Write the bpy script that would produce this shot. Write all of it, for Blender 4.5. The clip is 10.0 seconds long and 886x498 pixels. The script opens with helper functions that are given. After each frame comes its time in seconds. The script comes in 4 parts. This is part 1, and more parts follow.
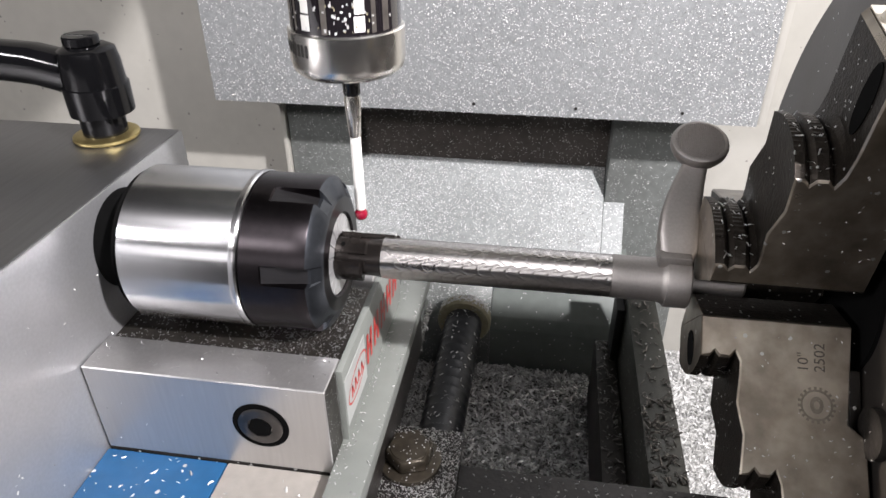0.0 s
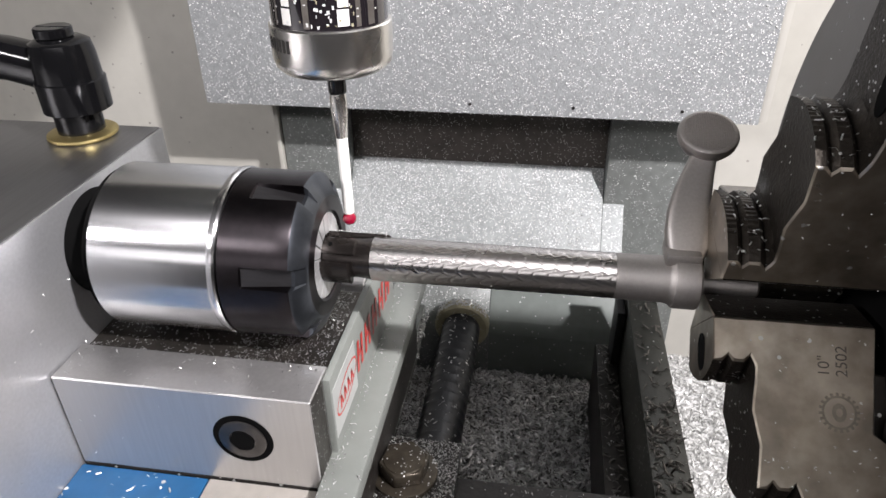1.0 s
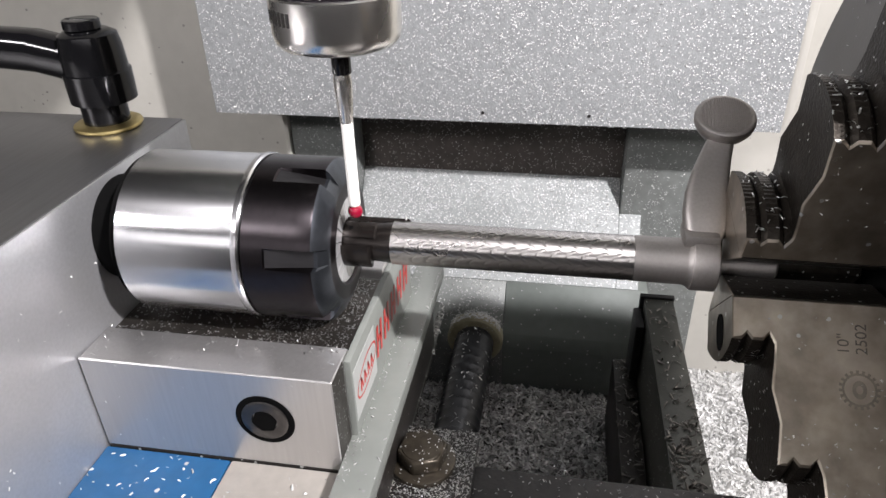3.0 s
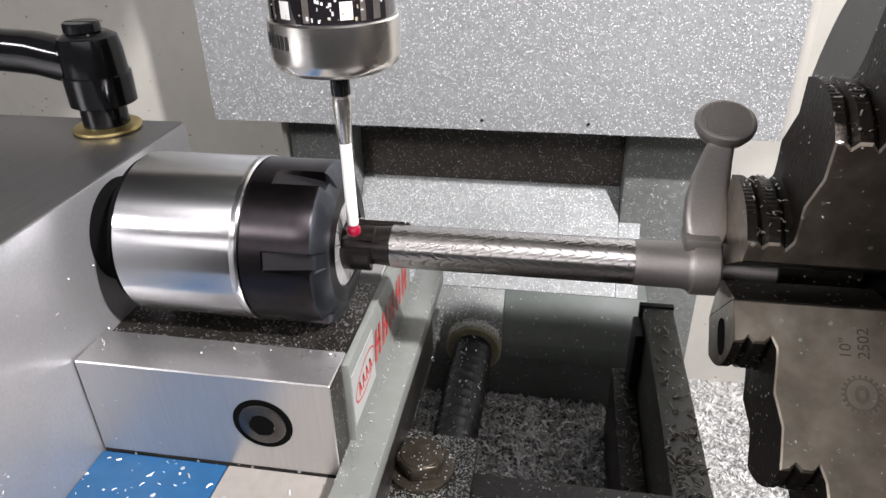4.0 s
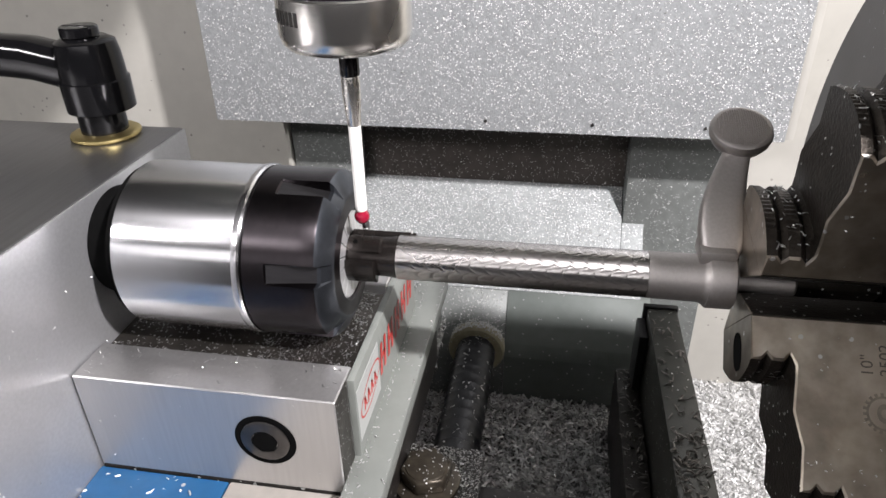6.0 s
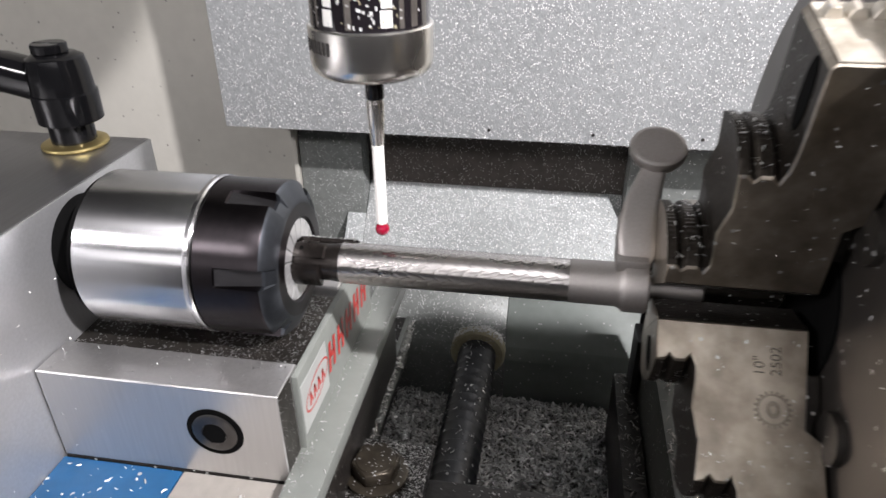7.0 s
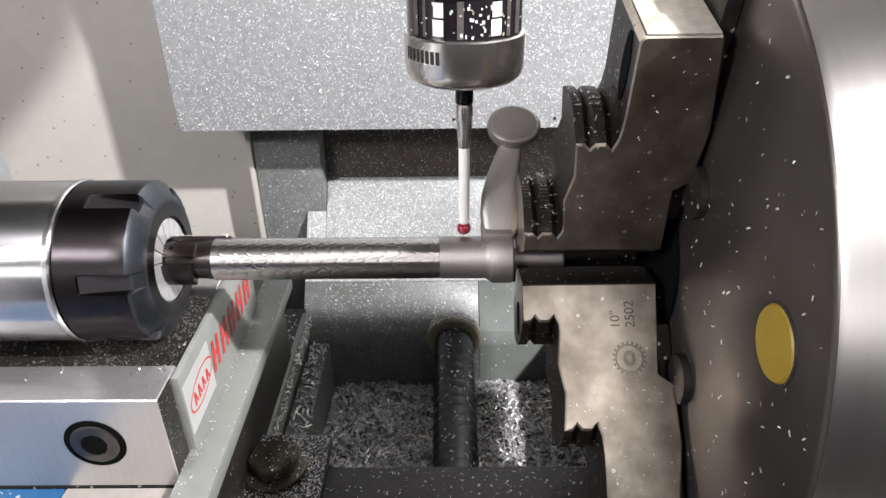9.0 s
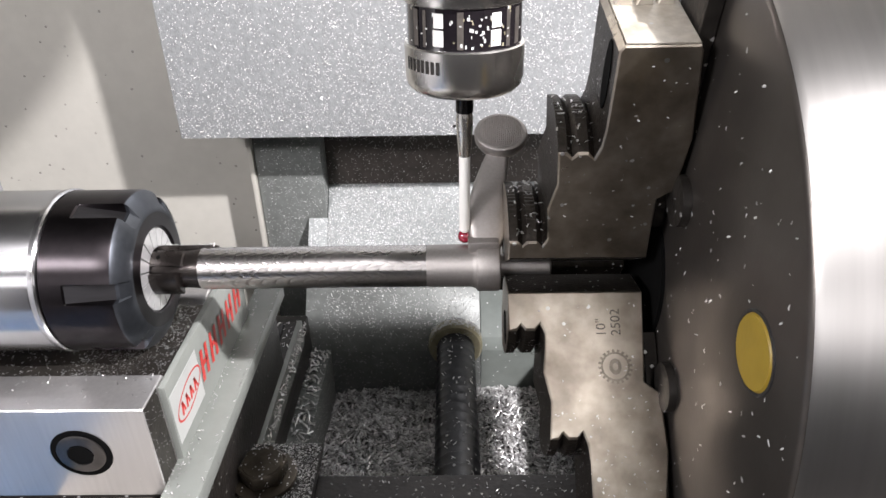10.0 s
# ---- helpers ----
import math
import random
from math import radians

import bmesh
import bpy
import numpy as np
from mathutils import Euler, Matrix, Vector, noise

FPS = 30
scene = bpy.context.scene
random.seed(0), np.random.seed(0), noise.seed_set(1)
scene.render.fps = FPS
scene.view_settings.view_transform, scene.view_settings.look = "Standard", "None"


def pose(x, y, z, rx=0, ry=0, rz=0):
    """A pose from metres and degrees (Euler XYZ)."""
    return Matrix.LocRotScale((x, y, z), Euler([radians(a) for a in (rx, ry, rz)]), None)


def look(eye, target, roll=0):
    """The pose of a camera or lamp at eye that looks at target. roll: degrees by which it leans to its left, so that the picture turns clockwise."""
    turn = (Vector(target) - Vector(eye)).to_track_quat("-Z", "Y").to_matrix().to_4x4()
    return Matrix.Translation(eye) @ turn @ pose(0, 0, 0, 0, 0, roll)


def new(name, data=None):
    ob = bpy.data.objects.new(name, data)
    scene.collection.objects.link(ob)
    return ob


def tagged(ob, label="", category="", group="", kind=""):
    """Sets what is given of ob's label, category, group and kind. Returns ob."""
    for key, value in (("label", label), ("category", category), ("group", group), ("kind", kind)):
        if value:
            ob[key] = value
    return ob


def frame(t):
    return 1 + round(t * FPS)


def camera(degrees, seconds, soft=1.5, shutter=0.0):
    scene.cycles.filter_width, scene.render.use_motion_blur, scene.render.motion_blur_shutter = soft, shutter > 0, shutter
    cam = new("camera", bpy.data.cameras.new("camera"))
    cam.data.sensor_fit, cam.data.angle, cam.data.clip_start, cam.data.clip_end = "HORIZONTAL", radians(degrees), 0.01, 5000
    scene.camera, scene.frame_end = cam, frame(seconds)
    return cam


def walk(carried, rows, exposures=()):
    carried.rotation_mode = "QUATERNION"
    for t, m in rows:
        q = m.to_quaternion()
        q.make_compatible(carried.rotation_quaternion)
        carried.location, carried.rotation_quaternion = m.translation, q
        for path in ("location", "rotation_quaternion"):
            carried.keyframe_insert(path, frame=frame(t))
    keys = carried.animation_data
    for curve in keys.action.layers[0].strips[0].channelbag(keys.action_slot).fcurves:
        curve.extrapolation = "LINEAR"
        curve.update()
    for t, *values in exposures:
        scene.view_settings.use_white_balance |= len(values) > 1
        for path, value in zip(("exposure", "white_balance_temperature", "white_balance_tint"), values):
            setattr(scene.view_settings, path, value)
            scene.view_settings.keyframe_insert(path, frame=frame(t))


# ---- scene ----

# World: machine frame, metres. The table, and all that is clamped on it, slides in x and y (SHIFT);
# the spindle with its probe only rises and sinks (PROBE).
EYES = [
    (0.0, 0.0631, -0.2363, 0.4550, 58.18, 0.36, 8.93),
    (0.5, 0.0644, -0.2372, 0.4523, 58.54, 0.48, 8.78),
    (1.0, 0.0645, -0.2258, 0.4435, 58.80, 0.71, 8.66),
    (1.5, 0.0645, -0.2195, 0.4381, 59.41, 1.09, 8.85),
    (2.0, 0.0624, -0.2144, 0.4391, 59.28, 1.35, 9.08),
    (2.5, 0.0616, -0.2125, 0.4381, 59.40, 1.37, 9.44),
    (4.0, 0.0621, -0.2098, 0.4335, 60.48, 1.06, 9.57),
    (4.5, 0.0601, -0.2121, 0.4334, 60.74, 0.95, 9.75),
    (5.0, 0.0592, -0.2100, 0.4347, 60.71, 1.06, 9.58),
    (6.5, 0.0561, -0.2069, 0.4344, 60.24, 0.84, 9.38),
    (7.0, 0.0519, -0.2215, 0.4454, 60.59, 0.44, 9.44),
    (7.5, 0.0229, -0.2380, 0.4578, 61.04, 1.03, 6.83),
    (8.0, -0.0148, -0.2269, 0.4467, 59.88, 1.99, 0.78),
    (8.5, -0.0189, -0.2330, 0.4461, 59.81, 0.96, -0.27),
    (9.0, -0.0179, -0.2362, 0.4451, 60.07, 0.75, 0.33),
    (9.5, -0.0170, -0.2384, 0.4457, 60.24, 0.98, 0.33),
    (10.0, -0.0177, -0.2368, 0.4460, 60.55, 0.97, 0.33),
]
SHIFT = [
    (0.0, 0.0000, 0.0000), (0.5, 0.0007, -0.0024), (1.0, 0.0011, -0.0025), (1.5, 0.0018, -0.0028),
    (2.0, 0.0004, 0.0013), (2.5, -0.0001, 0.0167), (4.0, 0.0004, 0.0223), (4.5, 0.0012, 0.0208),
    (5.0, 0.0006, 0.0226), (6.5, -0.0008, 0.0152), (7.0, -0.0310, 0.0152), (7.5, -0.0657, 0.0092),
    (8.0, -0.0995, 0.0115), (8.5, -0.1159, 0.0097), (9.0, -0.1159, 0.0088), (9.5, -0.1163, 0.0077),
    (10.0, -0.1217, 0.0077),
]
PROBE = [
    (0.0, 0.3135), (0.2, 0.3098), (0.5, 0.3094), (1.0, 0.3094), (1.5, 0.3085), (1.8, 0.3092), (2.0, 0.3176),
    (2.5, 0.3187), (2.8, 0.3188), (3.6, 0.3118), (4.0, 0.3115), (4.5, 0.3103), (4.85, 0.3110), (5.0, 0.3147), (5.2, 0.3175),
    (6.3, 0.3196), (6.5, 0.3196), (7.0, 0.3191), (7.5, 0.3162), (8.0, 0.3160), (8.5, 0.3159), (8.8, 0.3150), (9.0, 0.3121),
    (9.5, 0.3118), (10.0, 0.3115),
]
SPINDLE = (-0.0124, 0.0122)
AX = 0.300  # height of the work axis

cam = camera(66.04, 10.0, soft=1.5, shutter=0.5)
walk(cam, [(t, pose(x, y, z, rx, ry, rz)) for t, x, y, z, rx, ry, rz in EYES],
     exposures=[(0.0, 0.0), (7.0, 0.0), (8.0, 0.22), (8.6, 0.32), (10.0, 0.36)])

# ---- light ----
world = bpy.data.worlds.new("world")
scene.world = world
world.use_nodes = True
world.node_tree.nodes["Background"].inputs[0].default_value = (0.8, 0.85, 0.9, 1)
world.node_tree.nodes["Background"].inputs[1].default_value = 0.05


def area_lamp(name, eye, target, sx, sy, watts, colour=(1, 0.97, 0.92)):
    data = bpy.data.lights.new(name, "AREA")
    data.shape, data.size, data.size_y, data.energy, data.color = "RECTANGLE", sx, sy, watts, colour
    ob = new(name, data)
    ob.matrix_basis = look(eye, target)
    return ob


LED = (1.0, 0.958, 0.985)
# the work light high in the right front corner, and light from the room through the open door
area_lamp("work_light", (0.93, -0.56, 1.30), (0.0, 0.2, 0.2), 0.07, 0.04, 56, LED)
# unseen soft lamp, added to fill the shadows from the left
area_lamp("work_light", (-0.75, -0.60, 0.80), (0.0, 0.2, 0.2), 0.30, 0.10, 8.5, LED)
area_lamp("door_light", (0.0, -0.98, 0.60), (0.0, 0.1, 0.25), 1.5, 0.22, 2.1, LED)
# unseen lamp, added for the bright reflection on the lower jaw
area_lamp("jaw_reflection_light", (0.20, -0.95, 1.33), (0.05, 0.0, 0.30), 0.40, 0.22, 2.0, LED)
scene.view_settings.exposure = 0.0

# ---- materials ----


def mat(name, col, rough=0.5, metal=0.0, var=0.12, scale=60, bump=0.15, bscale=500, aniso=None, dust=0.0, dscale=500, dcol=(0.75, 0.75, 0.74),
        col2=None, c2scale=12, c2amt=0.5, rvar=0.12, coat=0.0, brushed=0.0, island=None):
    """Procedural surface: base tone with variation at two scales, roughness wear, relief, optional flakes of swarf dust."""
    m = bpy.data.materials.new(name)
    m.use_nodes = True
    nt = m.node_tree
    N, L = nt.nodes, nt.links
    b = N["Principled BSDF"]
    b.inputs["Metallic"].default_value = metal
    b.inputs["Coat Weight"].default_value = coat
    tc = N.new("ShaderNodeTexCoord")
    src = tc.outputs["Object"]
    if aniso:
        mp = N.new("ShaderNodeMapping")
        mp.inputs["Scale"].default_value = aniso
        L.new(src, mp.inputs[0])
        fine_src = mp.outputs[0]
    else:
        fine_src = src

    def noise_tex(s, v, detail=4.0):
        n = N.new("ShaderNodeTexNoise")
        n.inputs["Scale"].default_value = s
        n.inputs["Detail"].default_value = detail
        L.new(v, n.inputs["Vector"])
        return n.outputs["Fac"]

    def ramp(fac, lo, hi, a, z):
        r = N.new("ShaderNodeMapRange")
        r.inputs[1].default_value, r.inputs[2].default_value, r.inputs[3].default_value, r.inputs[4].default_value = lo, hi, a, z
        L.new(fac, r.inputs[0])
        return r.outputs[0]

    def mix(fac, a, c):
        x = N.new("ShaderNodeMix")
        x.data_type = "RGBA"
        for sock, val in ((x.inputs[0], fac), (x.inputs[6], a), (x.inputs[7], c)):
            if hasattr(val, "is_linked"):
                L.new(val, sock)
            else:
                sock.default_value = val
        return x.outputs[2]
    grain = noise_tex(scale, fine_src)
    c = tuple(col)
    dark = tuple(v * (1 - var) for v in c) + (1,)
    lite = tuple(min(1, v * (1 + var)) for v in c) + (1,)
    out = mix(ramp(grain, 0.3, 0.7, 0, 1), dark, lite)
    big = noise_tex(c2scale, src, 5)
    if col2:
        out = mix(ramp(big, 0.45, 0.7, 0, c2amt), out, tuple(col2) + (1,))
    rr = ramp(big, 0.3, 0.7, max(0.03, rough - rvar * rough), min(1, rough + rvar * rough))
    hgt = noise_tex(bscale, fine_src, 3)
    if dust > 0:
        v = N.new("ShaderNodeTexVoronoi")
        v.inputs["Scale"].default_value = dscale
        L.new(src, v.inputs["Vector"])
        sep = N.new("ShaderNodeSeparateColor")
        L.new(v.outputs["Color"], sep.inputs[0])
        pick = N.new("ShaderNodeMath")
        pick.operation = "LESS_THAN"
        L.new(sep.outputs[0], pick.inputs[0])
        cover = noise_tex(c2scale * 0.7, src, 2)
        L.new(ramp(cover, 0.35, 0.65, dust * 0.5, dust * 1.5), pick.inputs[1])
        near = N.new("ShaderNodeMath")
        near.operation = "LESS_THAN"
        L.new(v.outputs["Distance"], near.inputs[0])
        near.inputs[1].default_value = 0.42
        both = N.new("ShaderNodeMath")
        both.operation = "MULTIPLY"
        L.new(pick.outputs[0], both.inputs[0])
        L.new(near.outputs[0], both.inputs[1])
        tone = mix(sep.outputs[1], tuple(x * 0.45 for x in dcol) + (1,), tuple(dcol) + (1,))
        out = mix(both.outputs[0], out, tone)
    if island is not None:
        # every chip has a tone of its own
        geo = N.new("ShaderNodeNewGeometry")
        sh = ramp(geo.outputs["Random Per Island"], 0.0, 1.0, 0.0, 1.0)
        out = mix(sh, tuple(v * island for v in c) + (1,), out)
    if brushed > 0:
        # turning marks run round the work axis and draw highlights out along it
        along = N.new("ShaderNodeCombineXYZ")
        along.inputs[0].default_value = 1.0
        L.new(along.outputs[0], b.inputs["Tangent"])
        b.inputs["Anisotropic"].default_value = brushed
    L.new(out, b.inputs["Base Color"])
    L.new(rr, b.inputs["Roughness"])
    bp = N.new("ShaderNodeBump")
    bp.inputs["Strength"].default_value = bump
    bp.inputs["Distance"].default_value = 0.0006
    L.new(hgt, bp.inputs["Height"])
    L.new(bp.outputs[0], b.inputs["Normal"])
    return m


TURNED = mat("turned_steel", (0.62, 0.62, 0.63), 0.25, 1, 0.05, 900, 0.02, 2200, aniso=(1, 0.02, 0.02), rvar=0.04, brushed=0.92)
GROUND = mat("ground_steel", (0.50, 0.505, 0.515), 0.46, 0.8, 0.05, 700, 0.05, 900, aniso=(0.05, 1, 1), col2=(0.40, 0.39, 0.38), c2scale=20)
BLOCK = mat("satin_block_steel", (0.50, 0.492, 0.485), 0.34, 0.82, 0.05, 700, 0.05, 900, aniso=(1, 1, 0.05), col2=(0.50, 0.49, 0.48), c2scale=30)
BOLT = mat("oily_brown_bolt", (0.060, 0.050, 0.037), 0.38, 0.7, 0.25, 200, 0.3, 600, dust=0.10, dscale=900, col2=(0.035, 0.030, 0.024), c2scale=60)
WORN_LIT = mat("worn_lit_steel", (0.55, 0.51, 0.44), 0.45, 0.35, 0.15, 200, 0.2, 700, col2=(0.25, 0.21, 0.15), c2scale=90, c2amt=0.6, dust=0.03, dscale=700)
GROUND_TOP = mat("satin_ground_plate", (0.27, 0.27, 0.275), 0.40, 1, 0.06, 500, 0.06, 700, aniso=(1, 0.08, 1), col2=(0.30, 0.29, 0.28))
BLACK_NUT = mat("black_oxide", (0.042, 0.037, 0.040), 0.32, 1, 0.1, 300, 0.02, 900, col2=(0.036, 0.032, 0.034), brushed=0.85)
NUT_EDGE = mat("blued_chamfer", (0.075, 0.082, 0.094), 0.32, 0.9, 0.1, 300, 0.06, 900)
SLOT = mat("milled_slot", (0.062, 0.060, 0.063), 0.36, 0.9, 0.12, 400, 0.08, 900, aniso=(0.1, 1, 1))
BLACK = mat("black_plastic", (0.004, 0.004, 0.0045), 0.13, 0, 0.1, 200, 0.02, 300)
BLACK.node_tree.nodes["Principled BSDF"].inputs["Specular IOR Level"].default_value = 0.3
MATTE_BLACK = mat("matte_black", (0.018, 0.018, 0.019), 0.5, 0, 0.2, 200, 0.2, 700)
BRASS = mat("brass", (0.55, 0.44, 0.19), 0.38, 1, 0.1, 200, 0.08, 800, col2=(0.34, 0.29, 0.16))
BLASTED = mat("blasted_steel", (0.36, 0.34, 0.325), 0.52, 1, 0.05, 900, 0.10, 2500)
PATTERN = mat("polished_pattern", (0.50, 0.48, 0.465), 0.28, 1, 0.08, 500, 0.05, 1500, brushed=0.8)
LUGS = mat("dark_lug_steel", (0.030, 0.026, 0.024), 0.26, 0.7, 0.2, 250, 0.1, 900, col2=(0.035, 0.028, 0.024), c2scale=60)
JAW = mat("oily_jaw_steel", (0.34, 0.302, 0.25), 0.31, 0.95, 0.24, 120, 0.06, 700, col2=(0.105, 0.082, 0.062), c2scale=45, c2amt=0.7, dust=0.02, dscale=520)
LAND = mat("worn_and_shaded_steel", (0.034, 0.029, 0.024), 0.45, 0.8, 0.3, 300, 0.4, 900, dust=0.03, dscale=900)
JAW_DARK = mat("dirty_jaw_steel", (0.032, 0.029, 0.026), 0.45, 0.6, 0.3, 150, 0.3, 500, dust=0.06, dscale=500)
CHUCK = mat("chuck_steel", (0.108, 0.098, 0.089), 0.36, 0.85, 0.08, 60, 0.05, 600, col2=(0.13, 0.115, 0.10), c2scale=14)
RIM = mat("glare_chuck_rim", (0.56, 0.55, 0.53), 0.40, 1, 0.06, 300, 0.04, 900, aniso=(1, 0.05, 0.05), col2=(0.50, 0.48, 0.46), c2scale=18, brushed=0.8)
YELLOW = mat("yellow_plug", (0.27, 0.185, 0.018), 0.5, 0, 0.08, 120, 0.1, 400)
PANEL = mat("swarf_dusted_panel", (0.39, 0.405, 0.41), 0.45, 0.25, 0.12, 200, 0.8, 420, dust=0.45, dscale=640, dcol=(0.97, 0.97, 0.97), col2=(0.22, 0.232, 0.236), c2scale=4)
CASTING = mat("green_grey_casting", (0.185, 0.197, 0.188), 0.45, 0.1, 0.14, 90, 0.5, 350, dust=0.11, dscale=680, dcol=(0.70, 0.70, 0.69), col2=(0.105, 0.106, 0.098), c2scale=7)
WEB = mat("shaded_brown_casting", (0.072, 0.062, 0.055), 0.45, 0.1, 0.2, 90, 0.5, 350, dust=0.10, dscale=700, dcol=(0.62, 0.60, 0.58), col2=(0.045, 0.038, 0.033), c2scale=9)
RAIL = mat("oily_olive_rail", (0.068, 0.070, 0.060), 0.40, 0.2, 0.15, 90, 0.2, 350, dust=0.03, dscale=500, col2=(0.04, 0.04, 0.034), c2scale=14)
APRON = mat("swarf_dusted_apron", (0.36, 0.38, 0.375), 0.55, 0.1, 0.14, 150, 0.8, 350, dust=0.42, dscale=580, dcol=(0.92, 0.93, 0.94), col2=(0.20, 0.215, 0.21), c2scale=9)
CASTING_CLEAN = mat("green_grey_paint", (0.17, 0.190, 0.176), 0.6, 0, 0.08, 90, 0.15, 350, dust=0.02, dscale=420, col2=(0.13, 0.14, 0.125), c2scale=9)
CREAM = mat("cream_paint", (0.51, 0.495, 0.445), 0.45, 0, 0.04, 60, 0.08, 300, dust=0.012, dscale=260, dcol=(0.36, 0.34, 0.31), col2=(0.46, 0.445, 0.41), c2scale=5)
VISE = mat("pale_green_enamel", (0.185, 0.197, 0.181), 0.36, 0, 0.06, 90, 0.10, 300, dust=0.03, dscale=600, dcol=(0.22, 0.22, 0.22), col2=(0.145, 0.154, 0.143), c2scale=25)
WHITE = mat("label_white", (0.36, 0.37, 0.355), 0.35, 0, 0.04, 100, 0.03, 300)
RED = mat("label_red", (0.42, 0.035, 0.03), 0.4, 0, 0.08, 300, 0.03, 300)
BLUE = mat("blue_enamel", (0.012, 0.078, 0.19), 0.35, 0, 0.08, 120, 0.12, 300, dust=0.012, dscale=400)
BEIGE = mat("dull_plate", (0.46, 0.43, 0.39), 0.5, 0.5, 0.06, 200, 0.08, 600)
TABLE = mat("oily_black_table", (0.019, 0.0165, 0.0145), 0.40, 0.4, 0.35, 180, 0.4, 450, dust=0.015, dscale=620, dcol=(0.5, 0.49, 0.45))
CHIP = mat("bright_swarf", (0.62, 0.62, 0.61), 0.30, 1, 0.25, 300, 0.2, 900)
CHIP_DULL = mat("oily_swarf", (0.88, 0.86, 0.84), 0.30, 0.55, 0.2, 300, 0.2, 900, island=0.22)
CHIP_DARK = mat("dark_swarf", (0.16, 0.15, 0.14), 0.36, 1, 0.4, 300, 0.2, 900)
CHIP_WHITE = mat("white_flake", (0.82, 0.82, 0.80), 0.42, 0.3, 0.1, 300, 0.2, 900, island=0.35)
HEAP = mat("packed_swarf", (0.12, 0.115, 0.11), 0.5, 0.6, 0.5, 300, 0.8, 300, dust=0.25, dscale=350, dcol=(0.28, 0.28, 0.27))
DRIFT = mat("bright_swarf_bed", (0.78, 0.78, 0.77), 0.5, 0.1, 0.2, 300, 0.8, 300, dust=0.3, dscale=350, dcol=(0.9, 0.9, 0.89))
RUBBER = mat("bellows_black", (0.020, 0.021, 0.024), 0.35, 0, 0.3, 100, 0.3, 300, dust=0.03, dscale=300)
CERAMIC = mat("white_ceramic", (0.85, 0.84, 0.80), 0.3, 0, 0.02, 100, 0.02, 400)
STAINLESS = mat("probe_steel", (0.80, 0.78, 0.74), 0.27, 1.0, 0.05, 300, 0.03, 1500, aniso=(0.05, 0.05, 1), rvar=0.25)
GLASS_BAND = mat("dark_probe_window", (0.012, 0.010, 0.012), 0.05, 0, 0.1, 80, 0.0, 300, coat=1.0)
STEEL_DIM = mat("dull_inner_steel", (0.16, 0.145, 0.13), 0.4, 0.6, 0.2, 200, 0.1, 600)
INK = mat("etched_mark", (0.016, 0.014, 0.012), 0.7, 0.0, 0.2, 300, 0.1, 600)
DOOR = mat("unseen_near_black", (0.022, 0.022, 0.023), 0.4, 0, 0.1, 40, 0.1, 200)
ROOF = mat("unseen_dark_grey", (0.04, 0.04, 0.04), 0.5, 0, 0.1, 40, 0.1, 200)
SCREW = mat("screw_black", (0.085, 0.08, 0.078), 0.30, 0.9, 0.15, 200, 0.1, 700)
COLLET = mat("collet_steel", (0.72, 0.72, 0.72), 0.42, 0.8, 0.05, 300, 0.06, 900)
OCHRE = mat("dull_ochre", (0.36, 0.33, 0.22), 0.5, 0.2, 0.15, 150, 0.2, 500, dust=0.1, dscale=500)
# glossless black that puts the shade inside holes and gaps into the colour
VOID = mat("dark_hole", (0.003, 0.003, 0.003), 0.9, 0, 0.1, 200, 0.0, 600)
VOID.node_tree.nodes["Principled BSDF"].inputs["Specular IOR Level"].default_value = 0.05
ETCH = mat("dull_etch", (0.10, 0.089, 0.075), 0.5, 0.6, 0.2, 300, 0.1, 600)
FAINT = mat("faint_etch", (0.20, 0.178, 0.148), 0.45, 0.8, 0.2, 300, 0.1, 600)
DARK_BROWN = mat("dark_brown_steel", (0.075, 0.068, 0.060), 0.35, 0.8, 0.3, 150, 0.2, 600, dust=0.10, dscale=900, col2=(0.03, 0.027, 0.024), c2scale=40)
RUBY = mat("ruby", (0.24, 0.003, 0.022), 0.05, 0, 0.05, 100, 0.0, 300, coat=1.0)

# ---- mesh helpers ----
RIDE = []


def thing(name, loc, label, category, rides=True, group="", kind=""):
    ob = new(name)
    ob.empty_display_size = 0.01
    ob.location = loc
    tagged(ob, label, category, group, kind)
    if rides:
        RIDE.append(ob)
    return ob


def root_of(ob):
    p = Vector((0, 0, 0))
    while ob is not None:
        p += ob.location
        ob = ob.parent
    return p


def part(name, bm, material, parent=None, label="", smooth=True, angle=35):
    """One mesh object from a bmesh in world coordinates, under a thing or a part."""
    if parent is not None:
        bmesh.ops.translate(bm, verts=bm.verts, vec=-root_of(parent))
    bmesh.ops.recalc_face_normals(bm, faces=bm.faces)
    me = bpy.data.meshes.new(name)
    if smooth:
        for f in bm.faces:
            f.smooth = True
        lim = radians(angle)
        for e in bm.edges:
            if len(e.link_faces) == 2 and e.calc_face_angle(0) > lim:
                e.smooth = False
    bm.to_mesh(me)
    bm.free()
    me.materials.append(material)
    ob = new(name, me)
    if parent is not None:
        ob.parent = parent
    if label:
        tagged(ob, label)
    return ob


def whole(name, bm, material, label, category, rides=True, kind="", group=""):
    ob = part(name, bm, material)
    tagged(ob, label, category, group, kind)
    if rides:
        RIDE.append(ob)
    return ob


